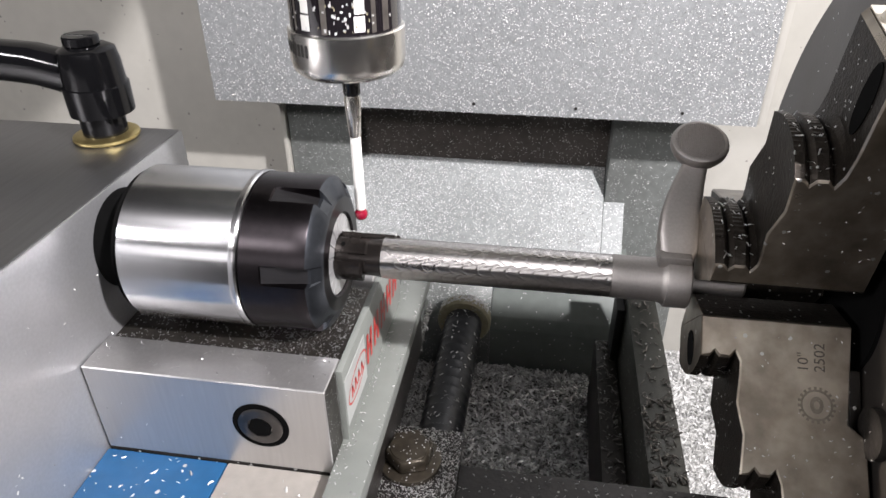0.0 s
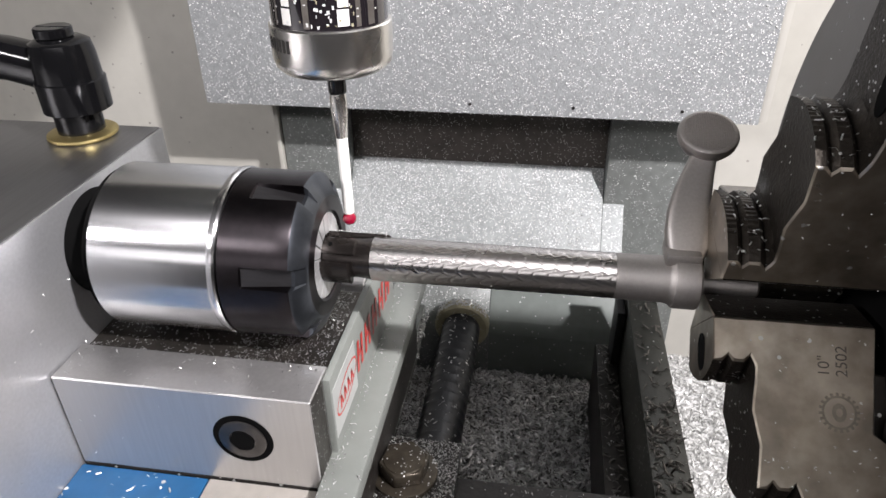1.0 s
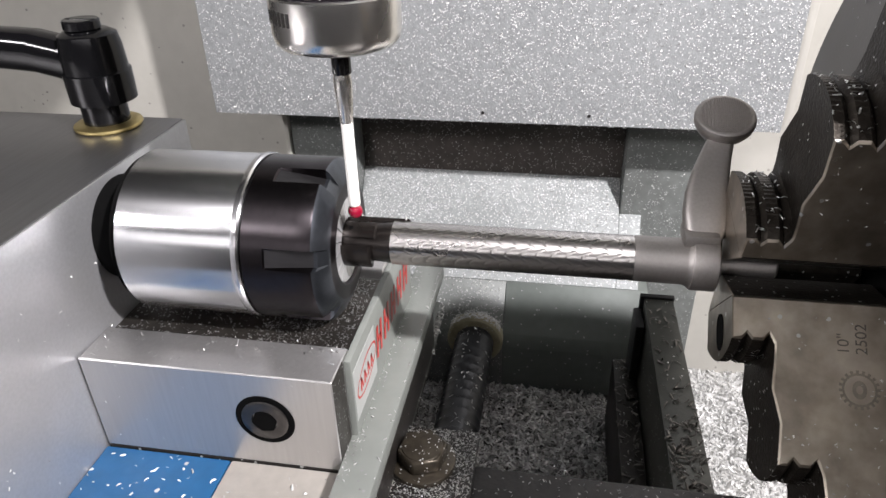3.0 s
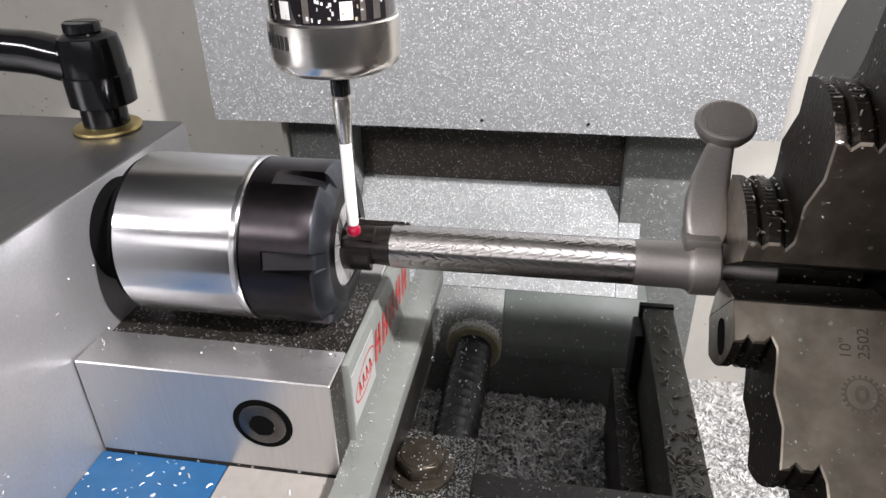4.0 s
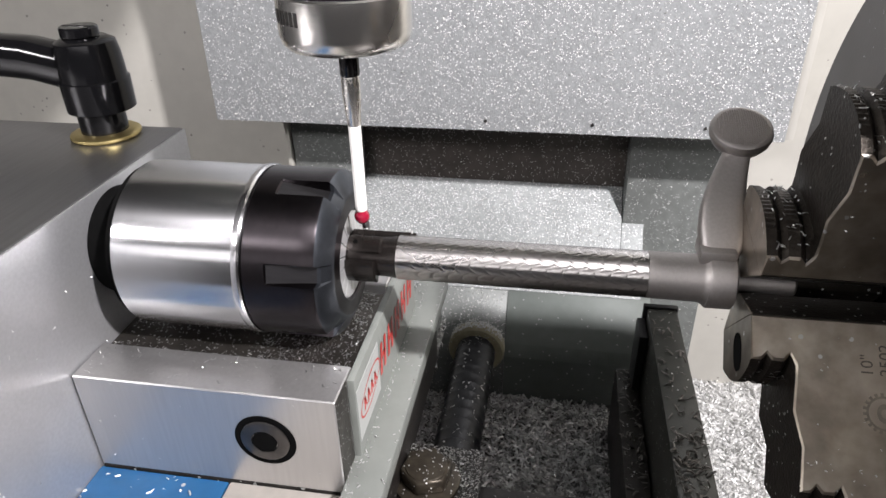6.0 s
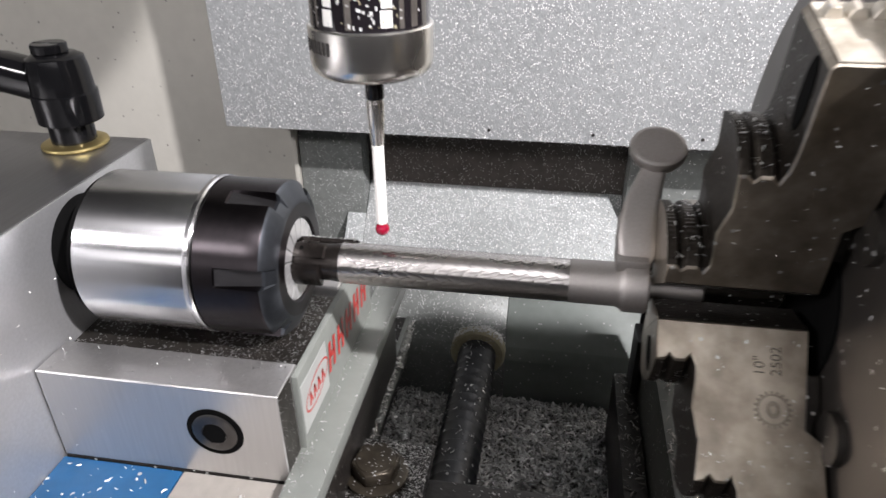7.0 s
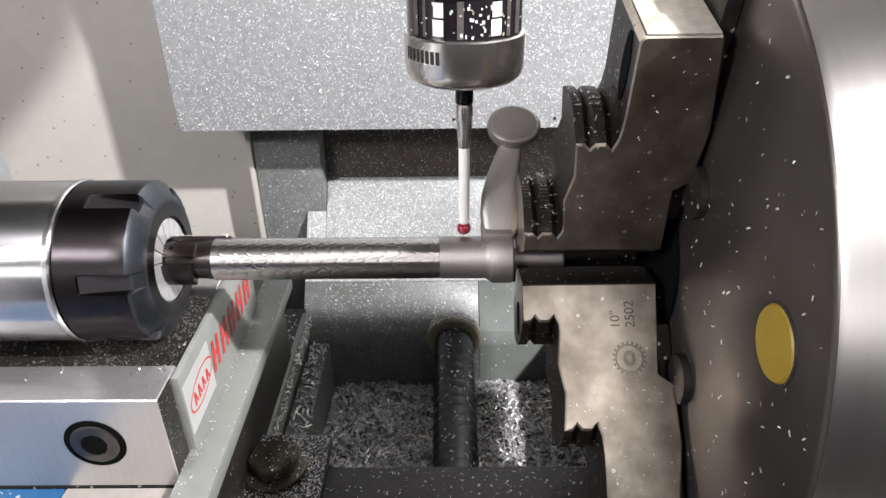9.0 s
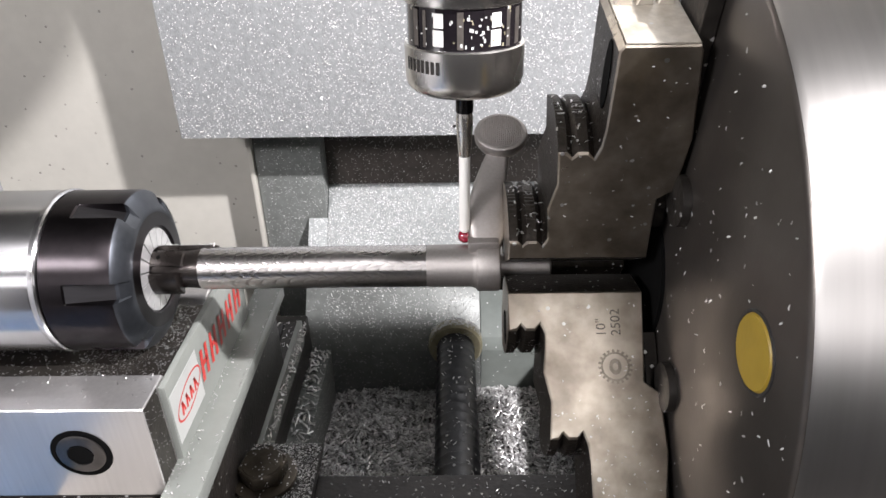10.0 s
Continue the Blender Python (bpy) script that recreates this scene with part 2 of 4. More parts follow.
def box(x0, x1, y0, y1, z0, z1, bevel=0.0006, bm=None, seg=2):
    own = bmesh.new()
    bmesh.ops.create_cube(own, size=1)
    for v in own.verts:
        v.co = Vector(((x0 + x1) / 2 + v.co.x * (x1 - x0), (y0 + y1) / 2 + v.co.y * (y1 - y0), (z0 + z1) / 2 + v.co.z * (z1 - z0)))
    if bevel > 0:
        bmesh.ops.bevel(own, geom=own.edges[:], offset=bevel, segments=seg, affect="EDGES", profile=0.6)
    return join(bm, own)


def join(bm, own):
    if bm is None:
        return own
    me = bpy.data.meshes.new("tmp")
    own.to_mesh(me)
    own.free()
    bm.from_mesh(me)
    bpy.data.meshes.remove(me)
    return bm


def lathe(profile, centre=(0, 0, 0), axis="x", n=64, cap=True, bm=None, fn=None, closed=False):
    """Turned body. profile: (along, radius) pairs; fn may change a radius by (along, angle, radius)."""
    own = bmesh.new()
    rings = []
    for a, r in profile:
        ring = []
        for k in range(n):
            th = 2 * math.pi * k / n
            rr = fn(a, th, r) if fn else r
            c, s = rr * math.cos(th), rr * math.sin(th)
            co = (a, c, s) if axis == "x" else ((c, s, a) if axis == "z" else (c, a, s))
            ring.append(own.verts.new(Vector(co) + Vector(centre)))
        rings.append(ring)
    pairs = list(zip(rings, rings[1:]))
    if closed:
        pairs.append((rings[-1], rings[0]))
    for r0, r1 in pairs:
        for k in range(n):
            own.faces.new((r0[k], r0[(k + 1) % n], r1[(k + 1) % n], r1[k]))
    if cap and not closed:
        own.faces.new(rings[0])
        own.faces.new(list(reversed(rings[-1])))
    return join(bm, own)


def prism(poly, basis, depth0, depth1, bevel=0.0, bm=None):
    """Extrudes a flat outline (u, v) along w. basis: origin, u, v, w."""
    o, u, v, w = [Vector(q) for q in basis]
    own = bmesh.new()
    lo = [own.verts.new(o + u * a + v * c + w * depth0) for a, c in poly]
    hi = [own.verts.new(o + u * a + v * c + w * depth1) for a, c in poly]
    own.faces.new(lo)
    own.faces.new(list(reversed(hi)))
    for k in range(len(poly)):
        own.faces.new((lo[k], lo[(k + 1) % len(poly)], hi[(k + 1) % len(poly)], hi[k]))
    if bevel > 0:
        bmesh.ops.recalc_face_normals(own, faces=own.faces)
        bmesh.ops.bevel(own, geom=own.edges[:], offset=bevel, segments=1, affect="EDGES")
    return join(bm, own)


def sweep(sections, bm=None):
    """Closed tube through rings of equal length."""
    own = bmesh.new()
    rings = [[own.verts.new(p) for p in ring] for ring in sections]
    n = len(rings[0])
    for r0, r1 in zip(rings, rings[1:]):
        for k in range(n):
            own.faces.new((r0[k], r0[(k + 1) % n], r1[(k + 1) % n], r1[k]))
    own.faces.new(rings[0])
    own.faces.new(list(reversed(rings[-1])))
    return join(bm, own)


def swarf(name, spots, lo, hi, material, label, rides, seed, thick=0.22, lift=0.3, broad=1.0):
    """Curled slivers lying on the given spots (place, normal); one uncountable mesh."""
    rng = random.Random(seed)
    verts, faces = [], []
    for p, nrm in spots:
        p, nrm = Vector(p), Vector(nrm).normalized()
        size = rng.uniform(lo, hi)
        t = Vector((rng.uniform(-1, 1), rng.uniform(-1, 1), rng.uniform(-1, 1)))
        t = (t - nrm * t.dot(nrm) * (1 - lift)).normalized()
        side = nrm.cross(t).normalized()
        up = t.cross(side)
        curl, wide = rng.uniform(-0.5, 0.9), rng.uniform(0.16, 0.34) * broad
        base = len(verts)
        for k in range(4):
            f = k / 3 - 0.5
            c = p + nrm * size * 0.12 + t * (f * size) + up * (curl * size * (0.25 - f * f)) + side * (curl * 0.3 * size * f * f)
            w = wide * size * (1 - 1.1 * f * f) * 0.5
            verts += [c + side * w, c - side * w, c + up * (thick * w * 2) + side * (w * 0.2)]
        for k in range(3):
            a, c = base + 3 * k, base + 3 * k + 3
            for i in range(3):
                j = (i + 1) % 3
                faces.append((a + i, a + j, c + j, c + i))
        faces.append((base, base + 2, base + 1))
        faces.append((base + 9, base + 10, base + 11))
    me = bpy.data.meshes.new(name)
    me.from_pydata([tuple(v) for v in verts], [], faces)
    me.materials.append(material)
    ob = new(name, me)
    tagged(ob, label, "swarf", kind="stuff")
    if rides:
        RIDE.append(ob)
    return ob


def spread(rng, n, x0, x1, y0, y1, z, nrm=(0, 0, 1), fn=None):
    out = []
    while len(out) < n:
        x, y = rng.uniform(x0, x1), rng.uniform(y0, y1)
        if fn is None or rng.random() < fn(x, y):
            out.append(((x, y, z(x, y) if callable(z) else z), nrm))
    return out


# ---- the machine: enclosure, column, way cover, pit ----
def enclosure():
    for x0, x1 in ((-1.2, -0.2580), (0.2430, 1.2)):
        whole("wall_back", box(x0, x1, 0.560, 0.615, -0.5, 1.5, 0), CREAM, "cream painted sheet metal back wall of the machine enclosure", "wall", False, "structure")
    whole("wall_behind_column", box(-0.2578, 0.2428, 0.5746, 0.615, -0.5, 1.5, 0), CREAM, "cream painted wall behind the column", "wall", False, "structure")
    # sides, front and roof stay unseen, coloured dark to cut bounced light
    whole("wall_left", box(-1.24, -1.2, -1.3, 0.70, -0.5, 1.5, 0), ROOF, "unseen dark side wall of the machine enclosure", "wall", False, "structure")
    whole("wall_right", box(1.2, 1.24, -1.3, 0.70, -0.5, 1.5, 0), ROOF, "unseen dark side wall of the machine enclosure", "wall", False, "structure")
    whole("wall_front", box(-1.2, 1.2, -1.34, -1.3, -0.5, 1.5, 0), DOOR, "unseen dark front of the machine enclosure", "wall", False, "structure")
    whole("ceiling", box(-1.24, 1.24, -1.34, 0.70, 1.5, 1.54, 0), ROOF, "unseen dark roof of the machine enclosure", "ceiling", False, "structure")
    whole("floor", box(-1.24, 1.24, -1.34, 0.70, -0.54, -0.5, 0), DOOR, "dark oily chip pan under the machine", "floor", False, "structure")


def way_cover():
    t = thing("way_cover", (-0.016, 0.46, 0.1955), "grey sheet metal way cover dusted with bright swarf", "panel", False)
    bm = box(-0.3047, 0.2727, 0.452, 0.458, 0.1955, 1.1, 0.0012)
    box(-0.3047, -0.2987, 0.4582, 0.52, 0.1955, 1.1, 0.0008, bm)
    part("sheet", bm, PANEL, t)
    part("folded_edge", box(0.2735, 0.2815, 0.456, 0.52, 0.1965, 1.1, 0.001), CREAM, t, "cream folded side flange")
    for x, z in ((-0.0137, 0.2056), (0.0922, 0.2058), (0.1988, 0.2063)):
        part("rivet", lathe([(0.4512, 0.0004), (0.4508, 0.0013), (0.4519, 0.0018)], (x, 0, z), "y", 12), SCREW, t)


def column():
    t = thing("column_casting", (0, 0.53, -0.2), "green grey painted machine column casting with a sloping apron", "machine column", False)
    part("flank", box(-0.2515, -0.172, 0.520, 0.5742, -0.2, 1.1, 0.003), CASTING, t)
    part("flank", box(0.140, 0.2425, 0.520, 0.5742, -0.2, 1.1, 0.003), CASTING, t)
    # brown web, its colour darkened to carry the cover's shadow
    part("back_web", box(-0.1715, 0.1395, 0.548, 0.5742, 0.0984, 1.1, 0.0005), WEB, t, "brown casting web, darkened for the shade under the cover")
    bm = prism([(0.5742, 0.098), (0.548, 0.098), (0.459, 0.0), (0.5742, 0.0)],
               ((0, 0, 0), (0, 1, 0), (0, 0, 1), (1, 0, 0)), -0.1714, 0.1394, 0.0008)
    # below the flanks' face the apron runs on past the recess
    foot = [(0.5190, 0.0661), (0.4592, 0.0002), (0.5190, 0.0002)]
    prism(foot, ((0, 0, 0), (0, 1, 0), (0, 0, 1), (1, 0, 0)), -0.1950, -0.1716, 0.0004, bm)
    prism(foot, ((0, 0, 0), (0, 1, 0), (0, 0, 1), (1, 0, 0)), 0.1396, 0.1640, 0.0004, bm)
    part("apron", bm, APRON, t, "sloping apron covered in fine swarf")
    low = [(0.459, -0.0002), (0.418, -0.045), (0.412, -0.06), (0.412, -0.2), (0.5742, -0.2), (0.5742, -0.0002)]
    frame_ = ((0, 0, 0), (0, 1, 0), (0, 0, 1), (1, 0, 0))
    part("lower_apron", prism(low, frame_, -0.1950, 0.0148, 0.0006), CASTING, t)
    part("lower_apron", prism(low, frame_, 0.0152, 0.1750, 0.0006), CASTING_CLEAN, t, "clean painted lower apron")
    part("edge_strip", box(-0.2575, -0.2519, 0.515, 0.5742, -0.2, 1.1, 0.001), CREAM, t, "pale painted corner edge")


def pit():
    whole("pit_floor", box(-0.40, 0.60, -0.4, 0.5745, -0.24, -0.2, 0), CASTING, "casting floor under the swarf", "floor", False, "structure")
    rng = random.Random(4)

    def heap_z(x, y):
        return -0.118 + 0.010 * noise.noise(Vector((x * 14, y * 14, 0))) + 0.004 * noise.noise(Vector((x * 60, y * 60, 3)))
    bm = bmesh.new()
    nx, ny = 90, 60
    grid = [[bm.verts.new((-0.19 + 0.33 * i / nx, 0.08 + 0.332 * j / ny, heap_z(-0.19 + 0.33 * i / nx, 0.08 + 0.332 * j / ny) - 0.002)) for j in range(ny + 1)] for i in range(nx + 1)]
    for i in range(nx):
        for j in range(ny):
            bm.faces.new((grid[i][j], grid[i + 1][j], grid[i + 1][j + 1], grid[i][j + 1]))
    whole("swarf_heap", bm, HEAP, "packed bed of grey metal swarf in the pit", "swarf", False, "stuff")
    swarf("loose_swarf", spread(rng, 17000, -0.165, 0.136, 0.14, 0.408, heap_z), 0.0034, 0.0110, CHIP_DULL, "loose curled metal swarf filling the pit", False, 11, lift=0.6)

    def side_z(x, y):
        return -0.185 + 0.012 * noise.noise(Vector((x * 9, y * 9, 7)))
    bm = bmesh.new()
    grid = [[bm.verts.new((0.186 + 0.42 * i / 50, -0.1 + 0.674 * j / 60, side_z(0.186 + 0.42 * i / 50, -0.1 + 0.674 * j / 60) - 0.002)) for j in range(61)] for i in range(51)]
    for i in range(50):
        for j in range(60):
            bm.faces.new((grid[i][j], grid[i + 1][j], grid[i + 1][j + 1], grid[i][j + 1]))
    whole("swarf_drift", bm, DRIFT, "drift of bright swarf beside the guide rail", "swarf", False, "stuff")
    swarf("bright_swarf", spread(rng, 15000, 0.187, 0.42, 0.05, 0.57, side_z), 0.0025, 0.0085, CHIP_WHITE, "bright curled metal swarf drifted in the chip pan", False, 12, lift=0.6)
    t = thing("guide_rail", (0.17, 0.2, -0.2), "long grey green guide rail with chips along its top", "rail", False)
    part("rail_body", box(0.158, 0.1862, -0.3, 0.3735, -0.2, 0.047, 0.0015), RAIL, t)
    part("end_wiper", box(0.1490, 0.1575, 0.340, 0.3735, -0.05, 0.036, 0.002), MATTE_BLACK, t, "black side wiper")
    part("end_cap", box(0.1545, 0.1875, 0.3742, 0.3800, -0.05, 0.0490, 0.001), MATTE_BLACK, t, "black end wiper")
    part("inner_step", box(0.135, 0.1566, -0.3, 0.372, -0.2, -0.030, 0.002), JAW_DARK, t)
    swarf("rail_chips", spread(rng, 280, 0.159, 0.1855, 0.05, 0.372, 0.0472, fn=lambda x, y: 1.0 if y < 0.21 else 0.3), 0.003, 0.009, CHIP_DARK, "small curled chips lying on the guide rail", False, 14)
    swarf("step_chips", spread(rng, 160, 0.136, 0.156, 0.1, 0.37, -0.0298), 0.003, 0.008, CHIP_DARK, "small chips caught beside the guide rail", False, 15)
    t = thing("pit_side", (-0.2, 0.2, -0.2), "dirty casting side of the pit", "casting", False)
    part("side_body", box(-0.30, -0.163, -0.3, 0.411, -0.2, -0.055, 0.003), CASTING, t)
    part("side_cap", box(-0.30, -0.185, -0.3, 0.411, -0.0545, -0.005, 0.003), JAW_DARK, t)
    swarf("side_chips", spread(rng, 260, -0.186, -0.164, 0.1, 0.41, -0.0545), 0.004, 0.011, CHIP, "chips along the side of the pit", False, 16)


def stuck_swarf():
    """Fine chips that cling to the way cover and to the column behind it."""
    rng = random.Random(91)
    sp = [((x, 0.4518, 0.197 + 0.36 * rng.random() ** 1.3), (0, -1, 0)) for x in [rng.uniform(-0.304, 0.272) for _ in range(5200)]]
    swarf("cover_chips", sp, 0.0007, 0.0028, CHIP_WHITE, "fine bright chips clinging to the way cover", False, 92, broad=1.5)
    sp = [((rng.uniform(-0.303, 0.272), 0.4518 + rng.uniform(0, 0.006), 0.1956), (0, -0.5, -1)) for _ in range(500)]
    swarf("edge_swarf", sp, 0.001, 0.004, CHIP, "ragged chips along the lower edge of the way cover", False, 93)
    sp = []
    for _ in range(3800):
        x, f = rng.uniform(-0.170, 0.138), rng.random()
        y, z = 0.548 - 0.089 * f * 1.45, 0.098 - 0.098 * f * 1.45
        if z < 0 and x > 0.015:
            continue
        sp.append(((x, y, z + 0.0002), (0, -0.74, 0.67)))
    for x0, x1 in ((-0.251, -0.173), (0.141, 0.242)):
        sp += [((rng.uniform(x0, x1), 0.5198, rng.uniform(-0.05, 0.19)), (0, -1, 0)) for _ in range(420)]
    sp += [((rng.uniform(-0.171, 0.139), 0.5478, rng.uniform(0.10, 0.19)), (0, -1, 0)) for _ in range(110)]
    swarf("apron_chips", sp, 0.0007, 0.0026, CHIP_WHITE, "fine bright chips on the column apron", False, 94, broad=1.5)


def screw_cover():
    t = thing("ballscrew_cover", (-0.015, 0.41, -0.045), "black ribbed ballscrew cover tube with a brass coloured end collar", "screw cover", False)
    prof = [(0.40, 0.0195)]
    y = 0.40
    while y > 0.02:
        prof += [(y, 0.0215), (y - 0.010, 0.0215), (y - 0.0105, 0.0219), (y - 0.0125, 0.0219)]
        y -= 0.0133
    part("tube", lathe(prof, (-0.015, 0, -0.045), "y", 40), RUBBER, t)
    part("collar", lathe([(0.398, 0.0215), (0.398, 0.029), (0.401, 0.0315), (0.411, 0.0315)], (-0.015, 0, -0.045), "y", 48), OCHRE, t, "dull ochre end collar")
    rng = random.Random(8)
    sp = []
    for _ in range(110):
        a, y = rng.uniform(-0.9, 0.9), rng.uniform(0.1, 0.4)
        sp.append(((-0.015 + 0.0225 * math.sin(a), y, -0.045 + 0.0225 * math.cos(a)), (math.sin(a), 0, math.cos(a))))
    swarf("tube_chips", sp, 0.0015, 0.005, CHIP, "fine chips stuck on the black tube", False, 18)
    sp = [((-0.015 + 0.0325 * math.sin(a), rng.uniform(0.398, 0.412), -0.045 + 0.0325 * math.cos(a)), (math.sin(a), 0, math.cos(a))) for a in [rng.uniform(-1.0, 1.0) for _ in range(260)]]
    swarf("collar_chips", sp, 0.002, 0.006, CHIP, "fine chips heaped on the collar", False, 19)


# ---- on the table ----
def table():
    t = thing("machine_table", (0, -0.1, 0.10), "black oily machine table sprinkled with fine chips", "machine table")
    part("table_slab", box(-0.45, 0.55, -0.36, 0.0108, 0.095, 0.165, 0.0015), TABLE, t)
    part("saddle", box(-0.30, 0.40, -0.36, -0.03, -0.10, 0.0945, 0.002), MATTE_BLACK, t)
    c = thing("table_clamp", (0.006, -0.01, 0.165), "black clamp plate with a hex bolt, covered in chips", "clamp")
    part("clamp_plate", box(-0.017, 0.0320, -0.07, 0.0275, 0.1652, 0.1715, 0.001), TABLE, c)
    part("washer", lathe([(0.1717, 0.0165), (0.1742, 0.0165), (0.1747, 0.0155)], (0.0062, 0.0035, 0), "z", 40), BOLT, c)
    hexa = [(0.0128 * math.cos(radians(60 * k + 20)), 0.0128 * math.sin(radians(60 * k + 20))) for k in range(6)]
    bolt = part("hex_bolt", prism(hexa, ((0.0062, 0.0035, 0), (1, 0, 0), (0, 1, 0), (0, 0, 1)), 0.1749, 0.1826, 0.0008), BOLT, c, "oily hex bolt head")
    part("bolt_crown", lathe([(0.1823, 0.0105), (0.1832, 0.0098), (0.1835, 0.006)], (0.0062, 0.0035, 0), "z", 32), BOLT, bolt)
    rng = random.Random(21)
    swarf("clamp_chips", spread(rng, 4200, -0.017, 0.032, -0.05, 0.027, 0.1717), 0.0005, 0.0016, CHIP, "fine bright chips on the clamp", True, 22)
    swarf("table_chips", spread(rng, 1500, -0.03, 0.22, -0.13, 0.010, 0.1653), 0.0007, 0.0020, CHIP, "fine bright chips on the table", True, 23)


def housing():
    t = thing("spindle_housing", (-0.2, -0.05, 0.165), "large satin ground steel housing block", "housing")
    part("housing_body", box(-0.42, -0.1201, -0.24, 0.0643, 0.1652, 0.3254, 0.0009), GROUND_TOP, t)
    # thin sheet gives the side face a lighter base tone than the body
    part("side_face", box(-0.12, -0.1188, -0.2395, 0.0640, 0.1653, 0.3250, 0.0004), GROUND, t, "ground side face in a lighter tone than the body")


def clamping_lever():
    x, y, z = -0.1508, 0.0502, 0.3254
    t = thing("clamping_lever", (x, y, z), "black plastic clamping lever on a brass washer", "lever")
    part("washer", lathe([(z + 0.0002, 0.0150), (z + 0.0010, 0.0156), (z + 0.0020, 0.0154), (z + 0.0025, 0.0145), (z + 0.0030, 0.011)], (x, y, 0), "z", 48), BRASS, t, "worn brass washer")
    part("stub", lathe([(z + 0.0028, 0.0104), (z + 0.0150, 0.0104), (z + 0.0153, 0.0098)], (x, y, 0), "z", 40), BLACK, t)
    hub = part("hub", lathe([(z + 0.0130, 0.0138), (z + 0.0136, 0.0148), (z + 0.027, 0.0150), (z + 0.0275, 0.0141), (z + 0.038, 0.0136), (z + 0.0435, 0.0126), (z + 0.0452, 0.0095)], (x + 0.0015, y, 0), "z", 40), BLACK, t)
    cap = part("cap_screw", lathe([(z + 0.0458, 0.0080), (z + 0.0492, 0.0080), (z + 0.0498, 0.0074)], (x, y, 0), "z", 32), BLACK, hub)
    part("screw_slot", box(x - 0.0070, x + 0.0070, y - 0.0009, y + 0.0009, z + 0.0490, z + 0.05005, 0.0001), BLACK, hub)
    rings = []
    for k in range(9):
        f = k / 8
        cx = x - 0.004 - 0.085 * f
        cz = z + 0.0345 + 0.004 * f - 0.004 * math.exp(-((f) / 0.15) ** 2)
        h, w = 0.0098 - 0.0012 * f, 0.0095 - 0.001 * f
        rings.append([Vector((cx, y + w * math.copysign(abs(math.cos(a)) ** 0.7, math.cos(a)), cz + h * math.copysign(abs(math.sin(a)) ** 0.7, math.sin(a))))
                      for a in [2 * math.pi * i / 20 for i in range(20)]])
    part("lever_arm", sweep(rings), BLACK, t)


def collet_chuck():
    c = (0, 0, AX)
    t = thing("collet_chuck", (-0.1, 0, AX), "turned steel collet chuck with a black clamping nut", "collet chuck")
    # neck and ring coloured black as the shaded gap behind the sleeve
    part("neck", lathe([(-0.1187, 0.0222), (-0.1052, 0.0222), (-0.1051, 0.0306), (-0.1046, 0.0314), (-0.1022, 0.0314), (-0.1016, 0.0310)], c, n=96), VOID, t, "neck, blackened for the shaded gap behind the sleeve")
    part("sleeve", lathe([(-0.1018, 0.0310), (-0.1017, 0.0328), (-0.1011, 0.0335), (-0.0550, 0.0335), (-0.0543, 0.0332)], c, n=128), TURNED, t, "bright turned sleeve")
    part("trim_ring", lathe([(-0.0546, 0.0300), (-0.0543, 0.0336), (-0.0535, 0.0341), (-0.0520, 0.0341), (-0.0513, 0.0335), (-0.0512, 0.0300)], c, n=128), TURNED, t, "bright bevelled ring")

    def slots(a, th, r):
        deg = (math.degrees(th) - 46) % 60
        deg = min(deg, 60 - deg)
        if deg < 6.4 and a > -0.0415:
            d = 0.0008 + 0.0034 * min(1, (a + 0.0415) / 0.0179)
            return min(r, (0.0335 - d) / math.cos(math.radians(deg)))
        return r
    prof = [(-0.0511, 0.0300), (-0.0510, 0.0326), (-0.0503, 0.0334), (-0.0470, 0.0334), (-0.0420, 0.0334), (-0.0414, 0.0334), (-0.0395, 0.0334), (-0.0300, 0.0334), (-0.0243, 0.0334), (-0.0236, 0.0331)]
    bm = lathe(prof, c, n=360, fn=slots)
    for f in bm.faces:
        p = f.calc_center_median()
        deg = (math.degrees(math.atan2(p.z - AX, p.y)) - 46) % 60
        if p.x > -0.0415 and min(deg, 60 - deg) < 5.7 and len(f.verts) == 4:
            f.material_index = 1
    nut = part("clamping_nut", bm, BLACK_NUT, t, "black oxide clamping nut with six wrench slots", angle=25)
    nut.data.materials.append(SLOT)
    prof = [(-0.0236, 0.0331), (-0.0222, 0.0318), (-0.0194, 0.0262), (-0.0189, 0.0250), (-0.0188, 0.0242)]
    part("nut_chamfer", lathe(prof, c, n=360, cap=False, fn=slots), NUT_EDGE, nut, "blue grey chamfer", angle=25)
    part("nut_face", lathe([(-0.0188, 0.0242), (-0.0186, 0.0184), (-0.0192, 0.0177), (-0.0240, 0.0174)], c, n=128, cap=False), BLACK_NUT, nut)
    for k in range(16):
        a0, a1 = radians(360 / 16 * k + 1.6), radians(360 / 16 * (k + 1) - 1.6)
        bm = bmesh.new()
        rows = []
        for x, r in ((-0.0280, 0.0176), (-0.0200, 0.0176), (-0.0195, 0.0171), (-0.0193, 0.0092), (-0.0280, 0.0090)):
            rows.append([bm.verts.new((x, r * math.cos(a0 + (a1 - a0) * i / 4), AX + r * math.sin(a0 + (a1 - a0) * i / 4))) for i in range(5)])
        for q in range(5):
            for i in range(4):
                bm.faces.new((rows[q][i], rows[q][i + 1], rows[(q + 1) % 5][i + 1], rows[(q + 1) % 5][i]))
        bm.faces.new([r[0] for r in rows])
        bm.faces.new([r[4] for r in reversed(rows)])
        part("collet_segment", bm, COLLET, t)
    part("collet_core", lathe([(-0.034, 0.0165), (-0.0262, 0.0165)], c, n=48), MATTE_BLACK, t)


